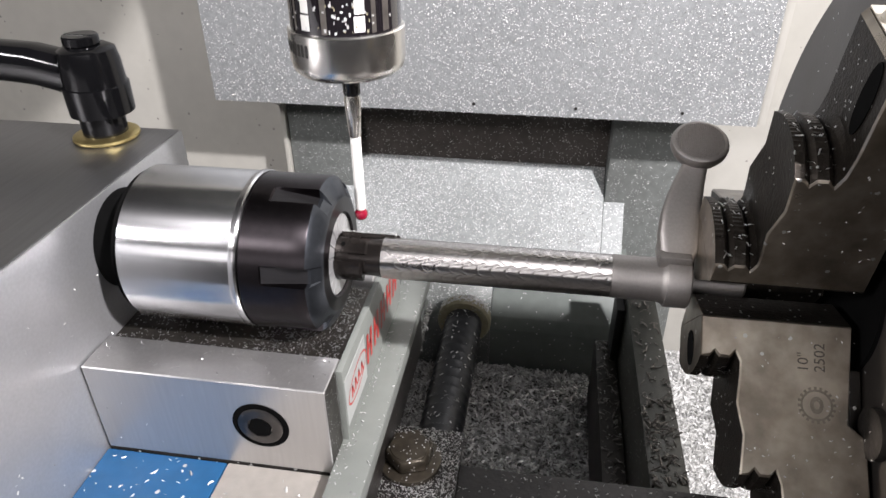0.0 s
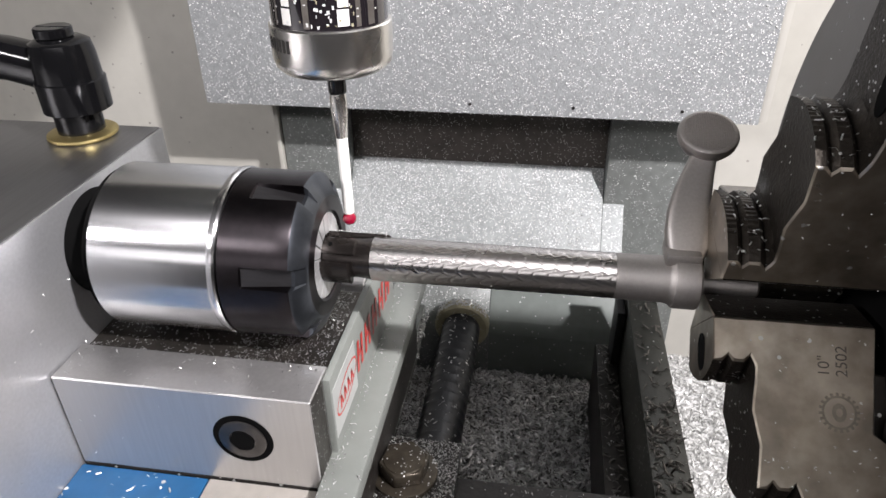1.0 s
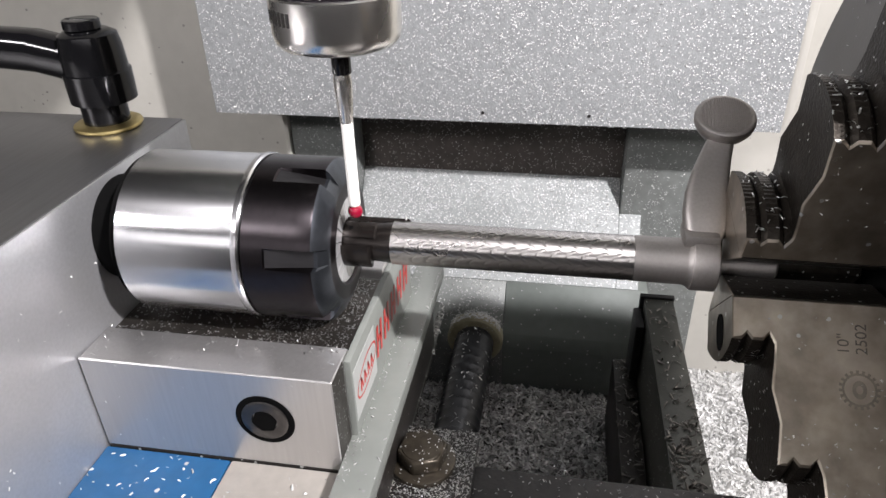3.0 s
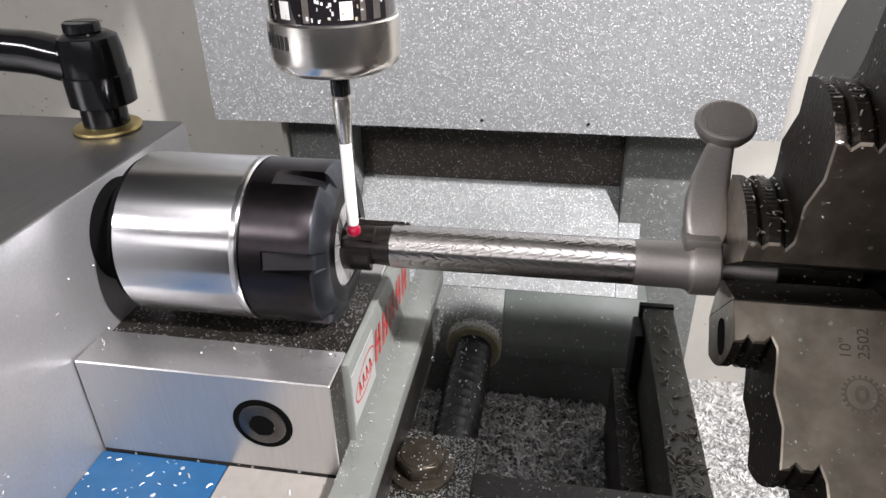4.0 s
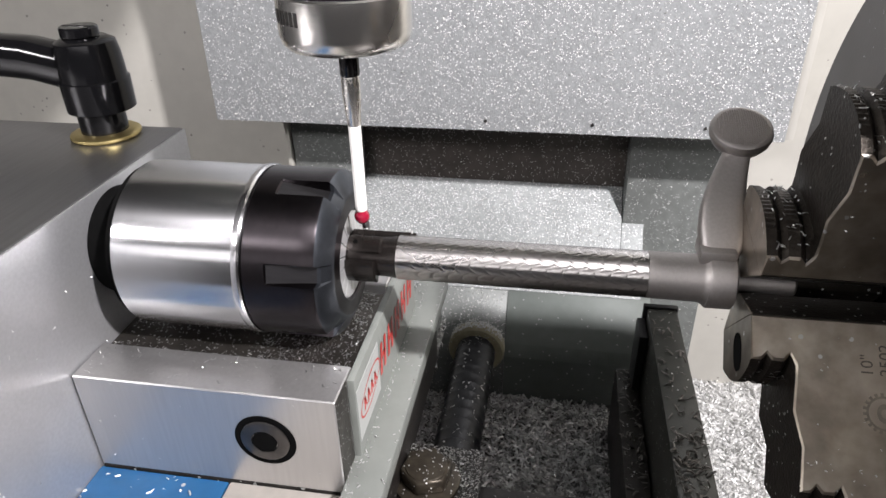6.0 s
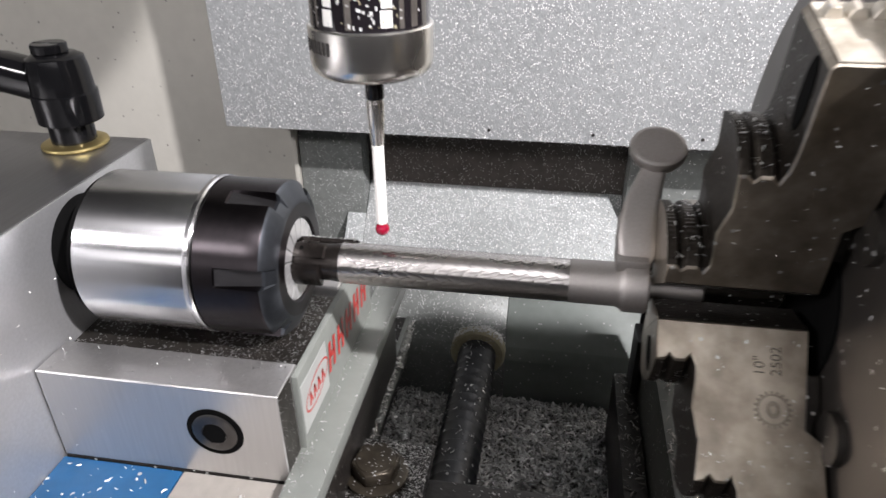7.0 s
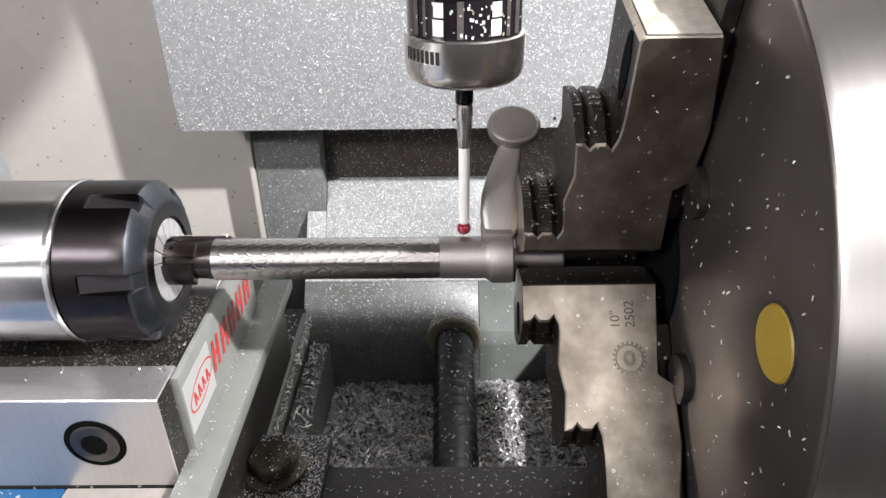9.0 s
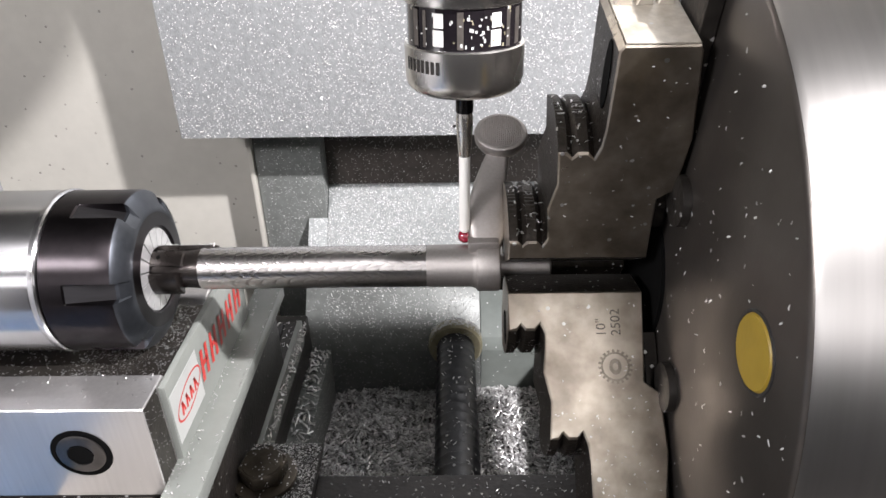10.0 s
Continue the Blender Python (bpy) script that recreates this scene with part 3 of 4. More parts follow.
def workpiece():
    c = (0, 0, AX)
    t = thing("rod_workpiece", (0.05, 0, AX), "steel rod workpiece with engraved scales and a ball-ended lever", "workpiece")
    # head with lugs
    head = part("lug_head", lathe([(-0.0270, 0.0070), (-0.0265, 0.0080), (-0.0050, 0.0080), (0.0, 0.0085)], c, n=64), LUGS, t, "dark heat-marked lug head")
    for a0, a1, x0, x1, r in ((98, 142, -0.0200, -0.0060, 0.0091), (163, 235, -0.0225, -0.0078, 0.0107), (-20, 62, -0.0200, 0.0060, 0.0098)):
        bm = bmesh.new()
        n = 10
        rows = []
        for x, rr in ((x0, 0.006), (x0, r - 0.0005), (x0 + 0.0006, r), (x1 - 0.0006, r), (x1, r - 0.0006), (x1, 0.006)):
            rows.append([bm.verts.new((x, rr * math.cos(radians(a0 + (a1 - a0) * i / n)), AX + rr * math.sin(radians(a0 + (a1 - a0) * i / n)))) for i in range(n + 1)])
        for q in range(6):
            for i in range(n):
                bm.faces.new((rows[q][i], rows[q][i + 1], rows[(q + 1) % 6][i + 1], rows[(q + 1) % 6][i]))
        bm.faces.new([r_[0] for r_ in rows])
        bm.faces.new([r_[-1] for r_ in reversed(rows)])
        part("lug", bm, LUGS, head)
    a = radians(118)
    part("vent_hole", prism([(0.0009 * math.cos(q), 0.0009 * math.sin(q)) for q in [math.pi * k / 8 for k in range(16)]],
                            ((-0.0162, 0.0091 * math.cos(a), AX + 0.0091 * math.sin(a)), (1, 0, 0), (0, -math.sin(a), math.cos(a)), (0, math.cos(a), math.sin(a))), -0.0003, 0.00012), VOID, head)
    rng = random.Random(52)
    sp = [((rng.uniform(-0.019, 0.005), 0.0098 * math.cos(a), AX + 0.0098 * math.sin(a)), (0, math.cos(a), math.sin(a))) for a in [radians(rng.uniform(40, 64)) for _ in range(70)]]
    swarf("lug_chips", sp, 0.0006, 0.0022, CHIP_WHITE, "pale chips stuck on the rod's lug", True, 53, broad=1.4)
    # scale-engraved length
    x0, x1, r0 = 0.0, 0.0933, 0.00875
    rows_n, px = 5, 0.0057

    def scale_r(x, th):
        if x < x0 + 0.0012 or x > x1 - 0.0012:
            return r0
        v = th / (2 * math.pi) * rows_n * 2
        i, fv = int(v), v % 1
        u = x / px + (0.5 if i % 2 else 0.0) - 0.45 * (2 * fv - 1) ** 2
        f = u % 1
        edge = min(f, 1 - f) / 0.10
        return r0 - 0.00006 * (1 - f) ** 2 - 0.00011 * math.exp(-edge * edge)
    bm = bmesh.new()
    nx, nt = 460, 160
    rings = []
    for i in range(nx + 1):
        x = x0 + (x1 - x0) * i / nx
        ring = []
        for k in range(nt):
            th = 2 * math.pi * k / nt
            r = scale_r(x, th)
            ring.append(bm.verts.new((x, r * math.cos(th), AX + r * math.sin(th))))
        rings.append(ring)
    for ra, rb in zip(rings, rings[1:]):
        for k in range(nt):
            bm.faces.new((ra[k], ra[(k + 1) % nt], rb[(k + 1) % nt], rb[k]))
    part("engraved_body", bm, PATTERN, t, "polished length engraved with overlapping scales", angle=60)
    part("plain_body", lathe([(0.0933, 0.0080), (0.0934, 0.0086), (0.0940, 0.0088), (0.1120, 0.0089), (0.1135, 0.0096), (0.1142, 0.0101)], c, n=80), BLASTED, t, "bead-blasted plain length")
    part("collar", lathe([(0.1140, 0.0095), (0.1142, 0.0104), (0.1148, 0.0108), (0.1230, 0.0108), (0.1236, 0.0102), (0.1236, 0.0060)], c, n=80), BLASTED, t)
    part("tail", lathe([(0.1230, 0.0047), (0.1440, 0.0047), (0.1449, 0.0040)], c, n=48), BLASTED, t)
    # lever and knob
    path = [((0.1188, 0.001, 0.3065), 0.0045, 0.0042), ((0.1186, 0.004, 0.3120), 0.0070, 0.0040), ((0.1184, 0.0075, 0.3165), 0.0073, 0.0036), ((0.1188, 0.0125, 0.3220), 0.0070, 0.0032),
            ((0.1202, 0.0185, 0.3275), 0.0062, 0.0030), ((0.1222, 0.0245, 0.3325), 0.0052, 0.0030), ((0.1243, 0.030, 0.3375), 0.0043, 0.0032), ((0.1256, 0.0345, 0.3415), 0.0045, 0.0040)]
    rings = []
    for k, (p, w, h) in enumerate(path):
        a, b_ = Vector(path[max(k - 1, 0)][0]), Vector(path[min(k + 1, len(path) - 1)][0])
        d = (b_ - a).normalized()
        side = Vector((1, 0, 0))
        side = (side - d * side.dot(d)).normalized()
        up = d.cross(side)
        rings.append([Vector(p) + side * (1.12 * w * math.copysign(abs(math.cos(q)) ** 0.4, math.cos(q))) + up * (h * math.copysign(abs(math.sin(q)) ** 0.7, math.sin(q)))
                      for q in [2 * math.pi * i / 28 for i in range(28)]])
    part("lever_arm", sweep(rings), BLASTED, t)
    part("arm_root", box(0.1105, 0.1232, -0.004, 0.0088, 0.3075, 0.3130, 0.0012), BLASTED, t)
    nrm = Vector((0.0, -0.42, 0.90)).normalized()
    q = nrm.to_track_quat("Z", "Y").to_matrix().to_4x4()
    m = Matrix.Translation((0.1255, 0.0350, 0.3440)) @ q @ Matrix.Diagonal((0.88, 0.88, 0.88, 1))
    bm = lathe([(-0.0085, 0.0050), (-0.0070, 0.0078), (-0.0045, 0.0112), (-0.0015, 0.0128), (0.0010, 0.0131), (0.0024, 0.0126), (0.0030, 0.0117), (0.0031, 0.0110)], (0, 0, 0), "z", 64)
    bmesh.ops.transform(bm, matrix=m, verts=bm.verts)
    knob = part("knob", bm, BLASTED, t, "flared knob with a checkered face")
    bm = bmesh.new()
    n = 24
    step = 0.0224 / n
    for i in range(n):
        for j in range(n):
            u, v = -0.0112 + step * (i + 0.5), -0.0112 + step * (j + 0.5)
            if u * u + v * v > 0.0108 ** 2:
                continue
            dome = 0.0018 * (1 - (u * u + v * v) / 0.0112 ** 2)
            h = step * 0.5
            base = [bm.verts.new((u + a_ * h, v + b_ * h, 0.0028 + dome)) for a_, b_ in ((-1, -1), (1, -1), (1, 1), (-1, 1))]
            tip = bm.verts.new((u, v, 0.0028 + dome + 0.00062))
            for k in range(4):
                bm.faces.new((base[k], base[(k + 1) % 4], tip))
    bmesh.ops.transform(bm, matrix=m, verts=bm.verts)
    part("checkering", bm, BLASTED, knob, smooth=False)


def jaw_mesh(phi, tip):
    """A stepped chuck jaw that points along the angle phi in the yz plane, its lands bulged and serrated."""
    e = Vector((0, math.cos(radians(phi)), math.sin(radians(phi))))
    w = Vector((0, -math.sin(radians(phi)), math.cos(radians(phi))))
    hw = 0.018
    # outline (x, r, bulge) from the tip round
    L1, L2, TOP = 0.0300, 0.0700, 0.1080
    out = [(0.1253, tip, 0), (0.1250, L1, 1), (0.1282, L1, 1), (0.1300, L1 - 0.0022, 1), (0.1316, L1, 1), (0.1352, L1, 1), (0.1372, L1 - 0.0026, 1), (0.1388, L1 + 0.001, 1),
           (0.1386, L1 + 0.006, 0), (0.1376, 0.046, 0), (0.1400, 0.057, 0), (0.1390, L2, 1), (0.1420, L2, 1), (0.1438, L2 - 0.0022, 1), (0.1455, L2, 1), (0.1490, L2, 1),
           (0.1510, L2 - 0.0026, 1), (0.1526, L2 + 0.002, 1), (0.1532, L2 + 0.009, 0), (0.1530, TOP - 0.002, 0), (0.1545, TOP, 0), (0.1765, TOP, 0), (0.1775, TOP - 0.002, 0), (0.1815, 0.075, 0), (0.1805, 0.054, 0), (0.1750, 0.050, 0), (0.1768, tip, 0)]
    count = len(out)
    inset = []
    for k, (x, r, bl) in enumerate(out):
        ax, ar = out[k - 1][:2]
        bx, br = out[(k + 1) % count][:2]
        d = math.hypot(bx - ax, br - ar)
        inset.append((x + 0.0006 * (br - ar) / d, r - 0.0006 * (bx - ax) / d))
    bm = bmesh.new()
    ns = 36
    steps = [(-1.0, True)] + [(-0.967 + 1.934 * s / ns, False) for s in range(ns + 1)] + [(1.0, True)]
    rings = []
    for s, (f, bevelled) in enumerate(steps):
        ring = []
        for (x, r, bl), (xi, ri) in zip(out, inset):
            rr, xx = (ri, xi) if bevelled else (r, x)
            if bl:
                rr += 0.0062 * (1 - f * f) + (0.00014 if s % 2 else -0.00014) * (abs(f) < 0.95)
            ring.append(bm.verts.new(Vector((xx, 0, AX)) + e * rr + w * (hw * f)))
        rings.append(ring)
    for s, (r0, r1) in enumerate(zip(rings, rings[1:])):
        for k in range(count):
            fc = bm.faces.new((r0[k], r0[(k + 1) % count], r1[(k + 1) % count], r1[k]))
            # serrated lands, and faces towards -x whose dim light is put into the colour
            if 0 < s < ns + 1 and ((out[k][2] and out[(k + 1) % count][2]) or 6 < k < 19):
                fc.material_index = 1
    bm.faces.new(rings[0])
    bm.faces.new(list(reversed(rings[-1])))
    # wedge-shaped tip, the dark of the gap between jaws put into its colour
    before = set(bm.faces)
    prism([(-hw, tip - 0.00005), (hw, tip - 0.00005), (0.003, 0.0050), (-0.003, 0.0050)], ((0, 0, AX), w, e, (1, 0, 0)), 0.1253, 0.1768, 0.0003, bm)
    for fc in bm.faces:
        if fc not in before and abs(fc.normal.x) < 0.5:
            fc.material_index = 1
    return bm, e, w


def chuck():
    t = thing("lathe_chuck", (0.2, 0, AX), "dark steel three-jaw chuck with stepped jaws and swarf on it", "chuck")
    c = (0, 0, AX)
    part("chuck_body", lathe([(0.2000, 0.030), (0.1830, 0.031), (0.1830, 0.1318), (0.1836, 0.1330), (0.1840, 0.1333), (0.262, 0.1333), (0.264, 0.129), (0.264, 0.02)], c, n=160), CHUCK, t)
    # rim is far paler than the body, glare of the lamps in its colour
    part("chuck_rim", lathe([(0.1840, 0.1334), (0.1856, 0.1345), (0.262, 0.1345), (0.262, 0.1334)], c, n=160, cap=False), RIM, t, "turned outer rim, light glare put into its pale colour")
    part("bore", lathe([(0.1815, 0.031), (0.199, 0.0305)], c, n=64), VOID, t, "dark centre bore")
    part("back_plate", lathe([(0.2642, 0.120), (0.2685, 0.120), (0.2695, 0.118)], c, n=96), CHUCK, t)
    part("rotary_body", box(0.270, 0.42, -0.14, 0.100, 0.300, 0.411, 0.006), CASTING_CLEAN, t, "green grey indexer body behind the chuck")
    part("rotary_foot", box(0.271, 0.345, -0.14, 0.098, 0.1652, 0.2996, 0.004), CASTING_CLEAN, t, "narrower foot of the indexer")
    yp = (0, -0.1018, 0.3332)
    part("plug", lathe([(0.1822, 0.0100), (0.1830, 0.0106), (0.1838, 0.0106)], yp, n=40), YELLOW, t, "yellow plug in the chuck face")
    part("plug_ring", lathe([(0.1826, 0.0107), (0.1826, 0.0115), (0.1834, 0.0117), (0.1834, 0.0107)], yp, n=40, cap=False), MATTE_BLACK, t)
    for phi in (225, 105, 345):
        bm, e, w = jaw_mesh(phi, 0.0156 if phi == 225 else 0.0215)
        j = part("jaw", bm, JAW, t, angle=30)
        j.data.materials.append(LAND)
        prm = [(-0.0105, 0.030), (0.0105, 0.030), (0.0105, 0.128), (-0.0105, 0.128)]
        part("master_jaw", prism(prm, ((0, 0, AX), w, e, (1, 0, 0)), 0.1772, 0.1829, 0.0006), JAW_DARK, j, "dark master jaw")
        # worn outer end with three teeth along its far edge; pale colour carries lamp light
        far = 1 if phi == 225 else -1
        bm = prism([(-0.0176, 0.1083), (0.0176, 0.1083), (0.0176, 0.1087), (-0.0176, 0.1087)], ((0, 0, AX), w, e, (1, 0, 0)), 0.1548, 0.1762)
        for q in range(3):
            org = Vector((0.1556 + 0.0066 * q, 0, AX)) + e * 0.1086
            a, b_ = sorted((0.0065 * far, 0.0115 * far))
            prism([(0.0, 0.0), (0.0056, 0.0), (0.0042, 0.0036), (0.0014, 0.0036)], (org, (1, 0, 0), e, w), a, b_, 0.0003, bm)
        part("jaw_end", bm, WORN_LIT, j, "worn jaw end with small teeth, lamp light put into its colour")
        for sg in (1, -1):
            p = Vector((0, 0, AX)) + e * 0.052 + w * (0.021 * sg)
            part("screw_head", lathe([(0.1795, 0.0065), (0.1800, 0.0090), (0.1829, 0.0092)], p, n=28), JAW_DARK, t, "black round screw head")
        if phi == 105:
            ov = [(0.0120 * math.cos(q), 0.0042 * math.sin(q)) for q in [2 * math.pi * k / 24 for k in range(24)]]
            part("end_slot", prism(ov, (Vector((0.1530, 0, AX)) + e * 0.0930 + w * 0.008, e, w, (1, 0, 0)), -0.0003, 0.002), VOID, j, "dark oval slot")
        if phi == 225:
            n_ = -w
            u = Vector((1, 0, 0))
            org = Vector((0, 0, AX)) + n_ * 0.01805

            def letters(body, x, r, size):
                cu = bpy.data.curves.new("etched_number", "FONT")
                cu.body, cu.size, cu.extrude, cu.align_x, cu.align_y = body, size, 0.00004, "CENTER", "CENTER"
                tmp = new("etched_number", cu)
                dg = bpy.context.evaluated_depsgraph_get()
                me = bpy.data.meshes.new_from_object(tmp.evaluated_get(dg))
                bpy.data.objects.remove(tmp)
                own = bmesh.new()
                own.from_mesh(me)
                rot = Matrix((-e, -u, n_)).transposed().to_4x4()
                bmesh.ops.transform(own, matrix=Matrix.Translation(org + u * x + e * r) @ rot, verts=own.verts)
                part("etched_number", own, ETCH, j, "etched number", smooth=False)
            ov = [(0.0068 * math.copysign(abs(math.cos(q)) ** 0.7, math.cos(q)), 0.0046 * math.sin(q)) for q in [2 * math.pi * k / 24 for k in range(24)]]
            part("end_slot", prism(ov, (Vector((0.1253, 0, AX)) + e * 0.0262 - w * 0.0015, e, w, (1, 0, 0)), -0.0004, 0.002), VOID, j, "dark oval slot")
            letters('10"', 0.1602, 0.0295, 0.0052)
            letters("2502", 0.1658, 0.0275, 0.0052)
            ctr = org + u * 0.1645 + e * 0.0442
            bm = bmesh.new()
            n = 20
            for k in range(n):
                for d0, ra, rb in ((0.0, 0.0047, 0.0054), (0.5, 0.0047, 0.0064)):
                    a0, a1 = 2 * math.pi * (k + d0) / n, 2 * math.pi * (k + d0 + 0.5) / n
                    bm.faces.new([bm.verts.new(ctr + u * (r * math.cos(a)) + e * (r * math.sin(a))) for r, a in ((ra, a0), (rb, a0), (rb, a1), (ra, a1))])
            for k in range(24):
                a0, a1 = 2 * math.pi * k / 24, 2 * math.pi * (k + 1) / 24
                bm.faces.new([bm.verts.new(ctr + u * (r * 0.75 * math.cos(a)) + e * (r * math.sin(a))) for r, a in ((0.0014, a0), (0.0030, a0), (0.0030, a1), (0.0014, a1))])
            part("etched_mark", bm, FAINT, j, "etched round gear-shaped mark", smooth=False)
    rng = random.Random(31)
    sp = []
    for _ in range(430):
        r, a = math.sqrt(rng.uniform(0.03 ** 2, 0.13 ** 2)), rng.uniform(0, 2 * math.pi)
        sp.append(((0.1829, r * math.cos(a), AX + r * math.sin(a)), (-1, 0, 0)))
    swarf("chuck_chips", sp, 0.0005, 0.0017, CHIP_WHITE, "white chip flecks stuck to the chuck face", True, 32, broad=2.0)
    sp = []
    for phi, n in ((225, 130), (105, 45)):
        e = Vector((0, math.cos(radians(phi)), math.sin(radians(phi))))
        w = Vector((0, -math.sin(radians(phi)), math.cos(radians(phi))))
        sg = -1 if phi == 225 else 1
        for _ in range(n):
            r = rng.uniform(0.02, 0.105)
            x = rng.uniform(0.128 if r < 0.03 else (0.141 if r < 0.07 else 0.155), 0.178)
            if phi == 225 and x < 0.165 and r < 0.05 and rng.random() < 0.8:
                continue
            sp.append((Vector((x, 0, AX)) + e * r + w * (0.0181 * sg), w * sg))
    swarf("jaw_chips", sp, 0.0004, 0.0010, CHIP_WHITE, "white chip flecks stuck to the chuck jaws", True, 33, broad=1.6)
    sp = []
    for phi in (225, 105):
        e = Vector((0, math.cos(radians(phi)), math.sin(radians(phi))))
        w = Vector((0, -math.sin(radians(phi)), math.cos(radians(phi))))
        for _ in range(60):
            f = rng.uniform(-0.9, 0.9)
            k = rng.random() < 0.5
            sp.append((Vector((rng.uniform(0.1255, 0.138) if k else rng.uniform(0.139, 0.152), 0, AX)) + e * ((0.0300 if k else 0.07) + 0.0062 * (1 - f * f)) + w * (0.018 * f), e))
    swarf("land_chips", sp, 0.0010, 0.0026, CHIP, "small chips caught in the jaw serrations", True, 34)


def vise():
    t = thing("tool_block", (-0.066, 0.0, 0.2205), "ground steel tool block with a black socket screw", "tool block")
    bm = prism([(-0.0500, 0.2209), (0.060, 0.2209), (0.060, 0.2675), (0.030, 0.2675), (0.026, 0.2640), (-0.0265, 0.2640), (-0.0295, 0.2675), (-0.0500, 0.2675)],
               ((0, 0, 0), (0, 1, 0), (0, 0, 1), (1, 0, 0)), -0.1182, -0.0143, 0.0005)
    part("block_body", bm, BLOCK, t)
    # dark sheet laid in the recess as the shade below the chuck
    part("shade_sheet", box(-0.1178, -0.0148, -0.0262, 0.0255, 0.26395, 0.26435, 0), DARK_BROWN, t, "dark sheet standing for the shade under the chuck", smooth=False)
    part("end_face", box(-0.0143, -0.01405, -0.0496, -0.0370, 0.2212, 0.2670, 0), DARK_BROWN, t, "dark speckled end face", smooth=False)
    sx, sz = -0.0436, 0.2452
    scr = part("socket_screw", lathe([(-0.0490, 0.0096), (-0.0506, 0.0096), (-0.0511, 0.0088), (-0.0511, 0.0052), (-0.0500, 0.0050)], (sx, 0, sz), "y", 48, cap=False), SCREW, t, "black socket head screw")
    part("counterbore_rim", lathe([(-0.0502, 0.0093), (-0.05035, 0.0096), (-0.05035, 0.0119), (-0.0501, 0.0122)], (sx, 0, sz), "y", 48, cap=False), VOID, scr)
    hexa = [(0.0053 * math.cos(radians(60 * k + 10)), 0.0053 * math.sin(radians(60 * k + 10))) for k in range(6)]
    part("hex_socket", prism(hexa, ((sx, 0, sz), (1, 0, 0), (0, 0, 1), (0, 1, 0)), -0.05125, -0.0495), VOID, scr)
    v = thing("machine_vise", (0.0, 0.02, 0.1652), "pale green enamelled vise body with a white and red maker's label", "vise")
    part("vise_jaw", box(-0.0142, -0.0112, -0.0362, 0.072, 0.2100, 0.2664, 0.0006), VISE, v)
    part("vise_bed", box(-0.0142, 0.0014, -0.20, 0.104, 0.2180, 0.2273, 0.0010), VISE, v, "chipped pale green bed")
    part("vise_base", box(-0.0142, -0.0060, -0.20, 0.104, 0.1654, 0.2178, 0.0010), TABLE, v, "dark oily vise base")
    part("rear_arm", box(-0.062, -0.0305, 0.0120, 0.236, 0.060, 0.1045, 0.0015), TABLE, v, "dark oily rear arm")
    part("arm_groove", box(-0.0440, -0.0400, 0.0300, 0.230, 0.1040, 0.1075, 0.0012), MATTE_BLACK, v)
    part("arm_strip", box(-0.0303, -0.0262, 0.0120, 0.236, 0.082, 0.1060, 0.0008), VISE, v, "grey painted strip on the arm")
    part("rear_lug", box(-0.046, -0.0145, 0.0605, 0.072, 0.2210, 0.2560, 0.0012), TABLE, v, "oily rear lug under chips")
    lab = part("label_plate", box(-0.0112, -0.01095, -0.0352, -0.0035, 0.2345, 0.2600, 0), WHITE, v, "white printed label", smooth=False)
    # plain red shapes in place of the maker's mark
    x = -0.01090

    def bar(y0, z0, y1, z1, w, bm):
        d = Vector((0, y1 - y0, z1 - z0))
        s = Vector((0, -d.z, d.y)).normalized() * (w / 2)
        p, q = Vector((x, y0, z0)), Vector((x, y1, z1))
        bm.faces.new([bm.verts.new(k) for k in (p + s, q + s, q - s, p - s)])
    y = -0.0005
    for k in range(5):
        bm = bmesh.new()
        bar(y, 0.2400, y + 0.0025, 0.2555, 0.0030, bm)
        bar(y + 0.0065, 0.2400, y + 0.0085, 0.2555, 0.0030, bm)
        bar(y + 0.002, 0.248, y + 0.0075, 0.248, 0.0026, bm)
        part("label_bar", bm, RED, lab, "red printed bars", smooth=False)
        y += 0.0135
    bm = bmesh.new()
    for k in range(28):
        a0, a1 = 2 * math.pi * k / 28, 2 * math.pi * (k + 1) / 28
        bm.faces.new([bm.verts.new((x, -0.0175 + ry * math.cos(a), 0.2475 + rz * math.sin(a) + 0.12 * ry * math.cos(a))) for ry, rz, a in ((0.0140, 0.0062, a0), (0.0150, 0.0071, a0), (0.0150, 0.0071, a1), (0.0140, 0.0062, a1))])
    for k in range(4):
        bar(-0.027 + 0.0052 * k, 0.2435, -0.0262 + 0.0052 * k, 0.2500, 0.0018, bm)
        bar(-0.0262 + 0.0052 * k, 0.2500, -0.0240 + 0.0052 * k, 0.2440, 0.0014, bm)
    part("label_oval", bm, RED, lab, "red printed oval", smooth=False)
    whole("blue_plate", box(-0.1186, -0.0626, -0.230, -0.0506, 0.1656, 0.2203, 0.0008), BLUE, "blue enamelled plate with chips on it", "plate")
    whole("steel_plate", box(-0.0620, -0.0146, -0.230, -0.0506, 0.1656, 0.2205, 0.0008), BEIGE, "dull steel plate beside the blue one", "plate")
    whole("packing_block", box(-0.118, -0.0146, -0.0500, 0.060, 0.1656, 0.2206, 0.0006), JAW_DARK, "dark packing under the tool block", "block")
    rng = random.Random(41)
    swarf("block_chips", spread(rng, 1900, -0.117, -0.016, -0.027, 0.03, 0.26445, fn=lambda x, y: 0.25 + 0.75 * (x > -0.055)), 0.0005, 0.0014, CHIP, "fine bright chips under the collet chuck", True, 42)
    swarf("edge_chips", spread(rng, 130, -0.117, -0.016, -0.049, -0.028, 0.2677, fn=lambda x, y: 1 if y > -0.036 else 0.25), 0.0006, 0.0018, CHIP, "scattered fine chips on the block edge", True, 43)
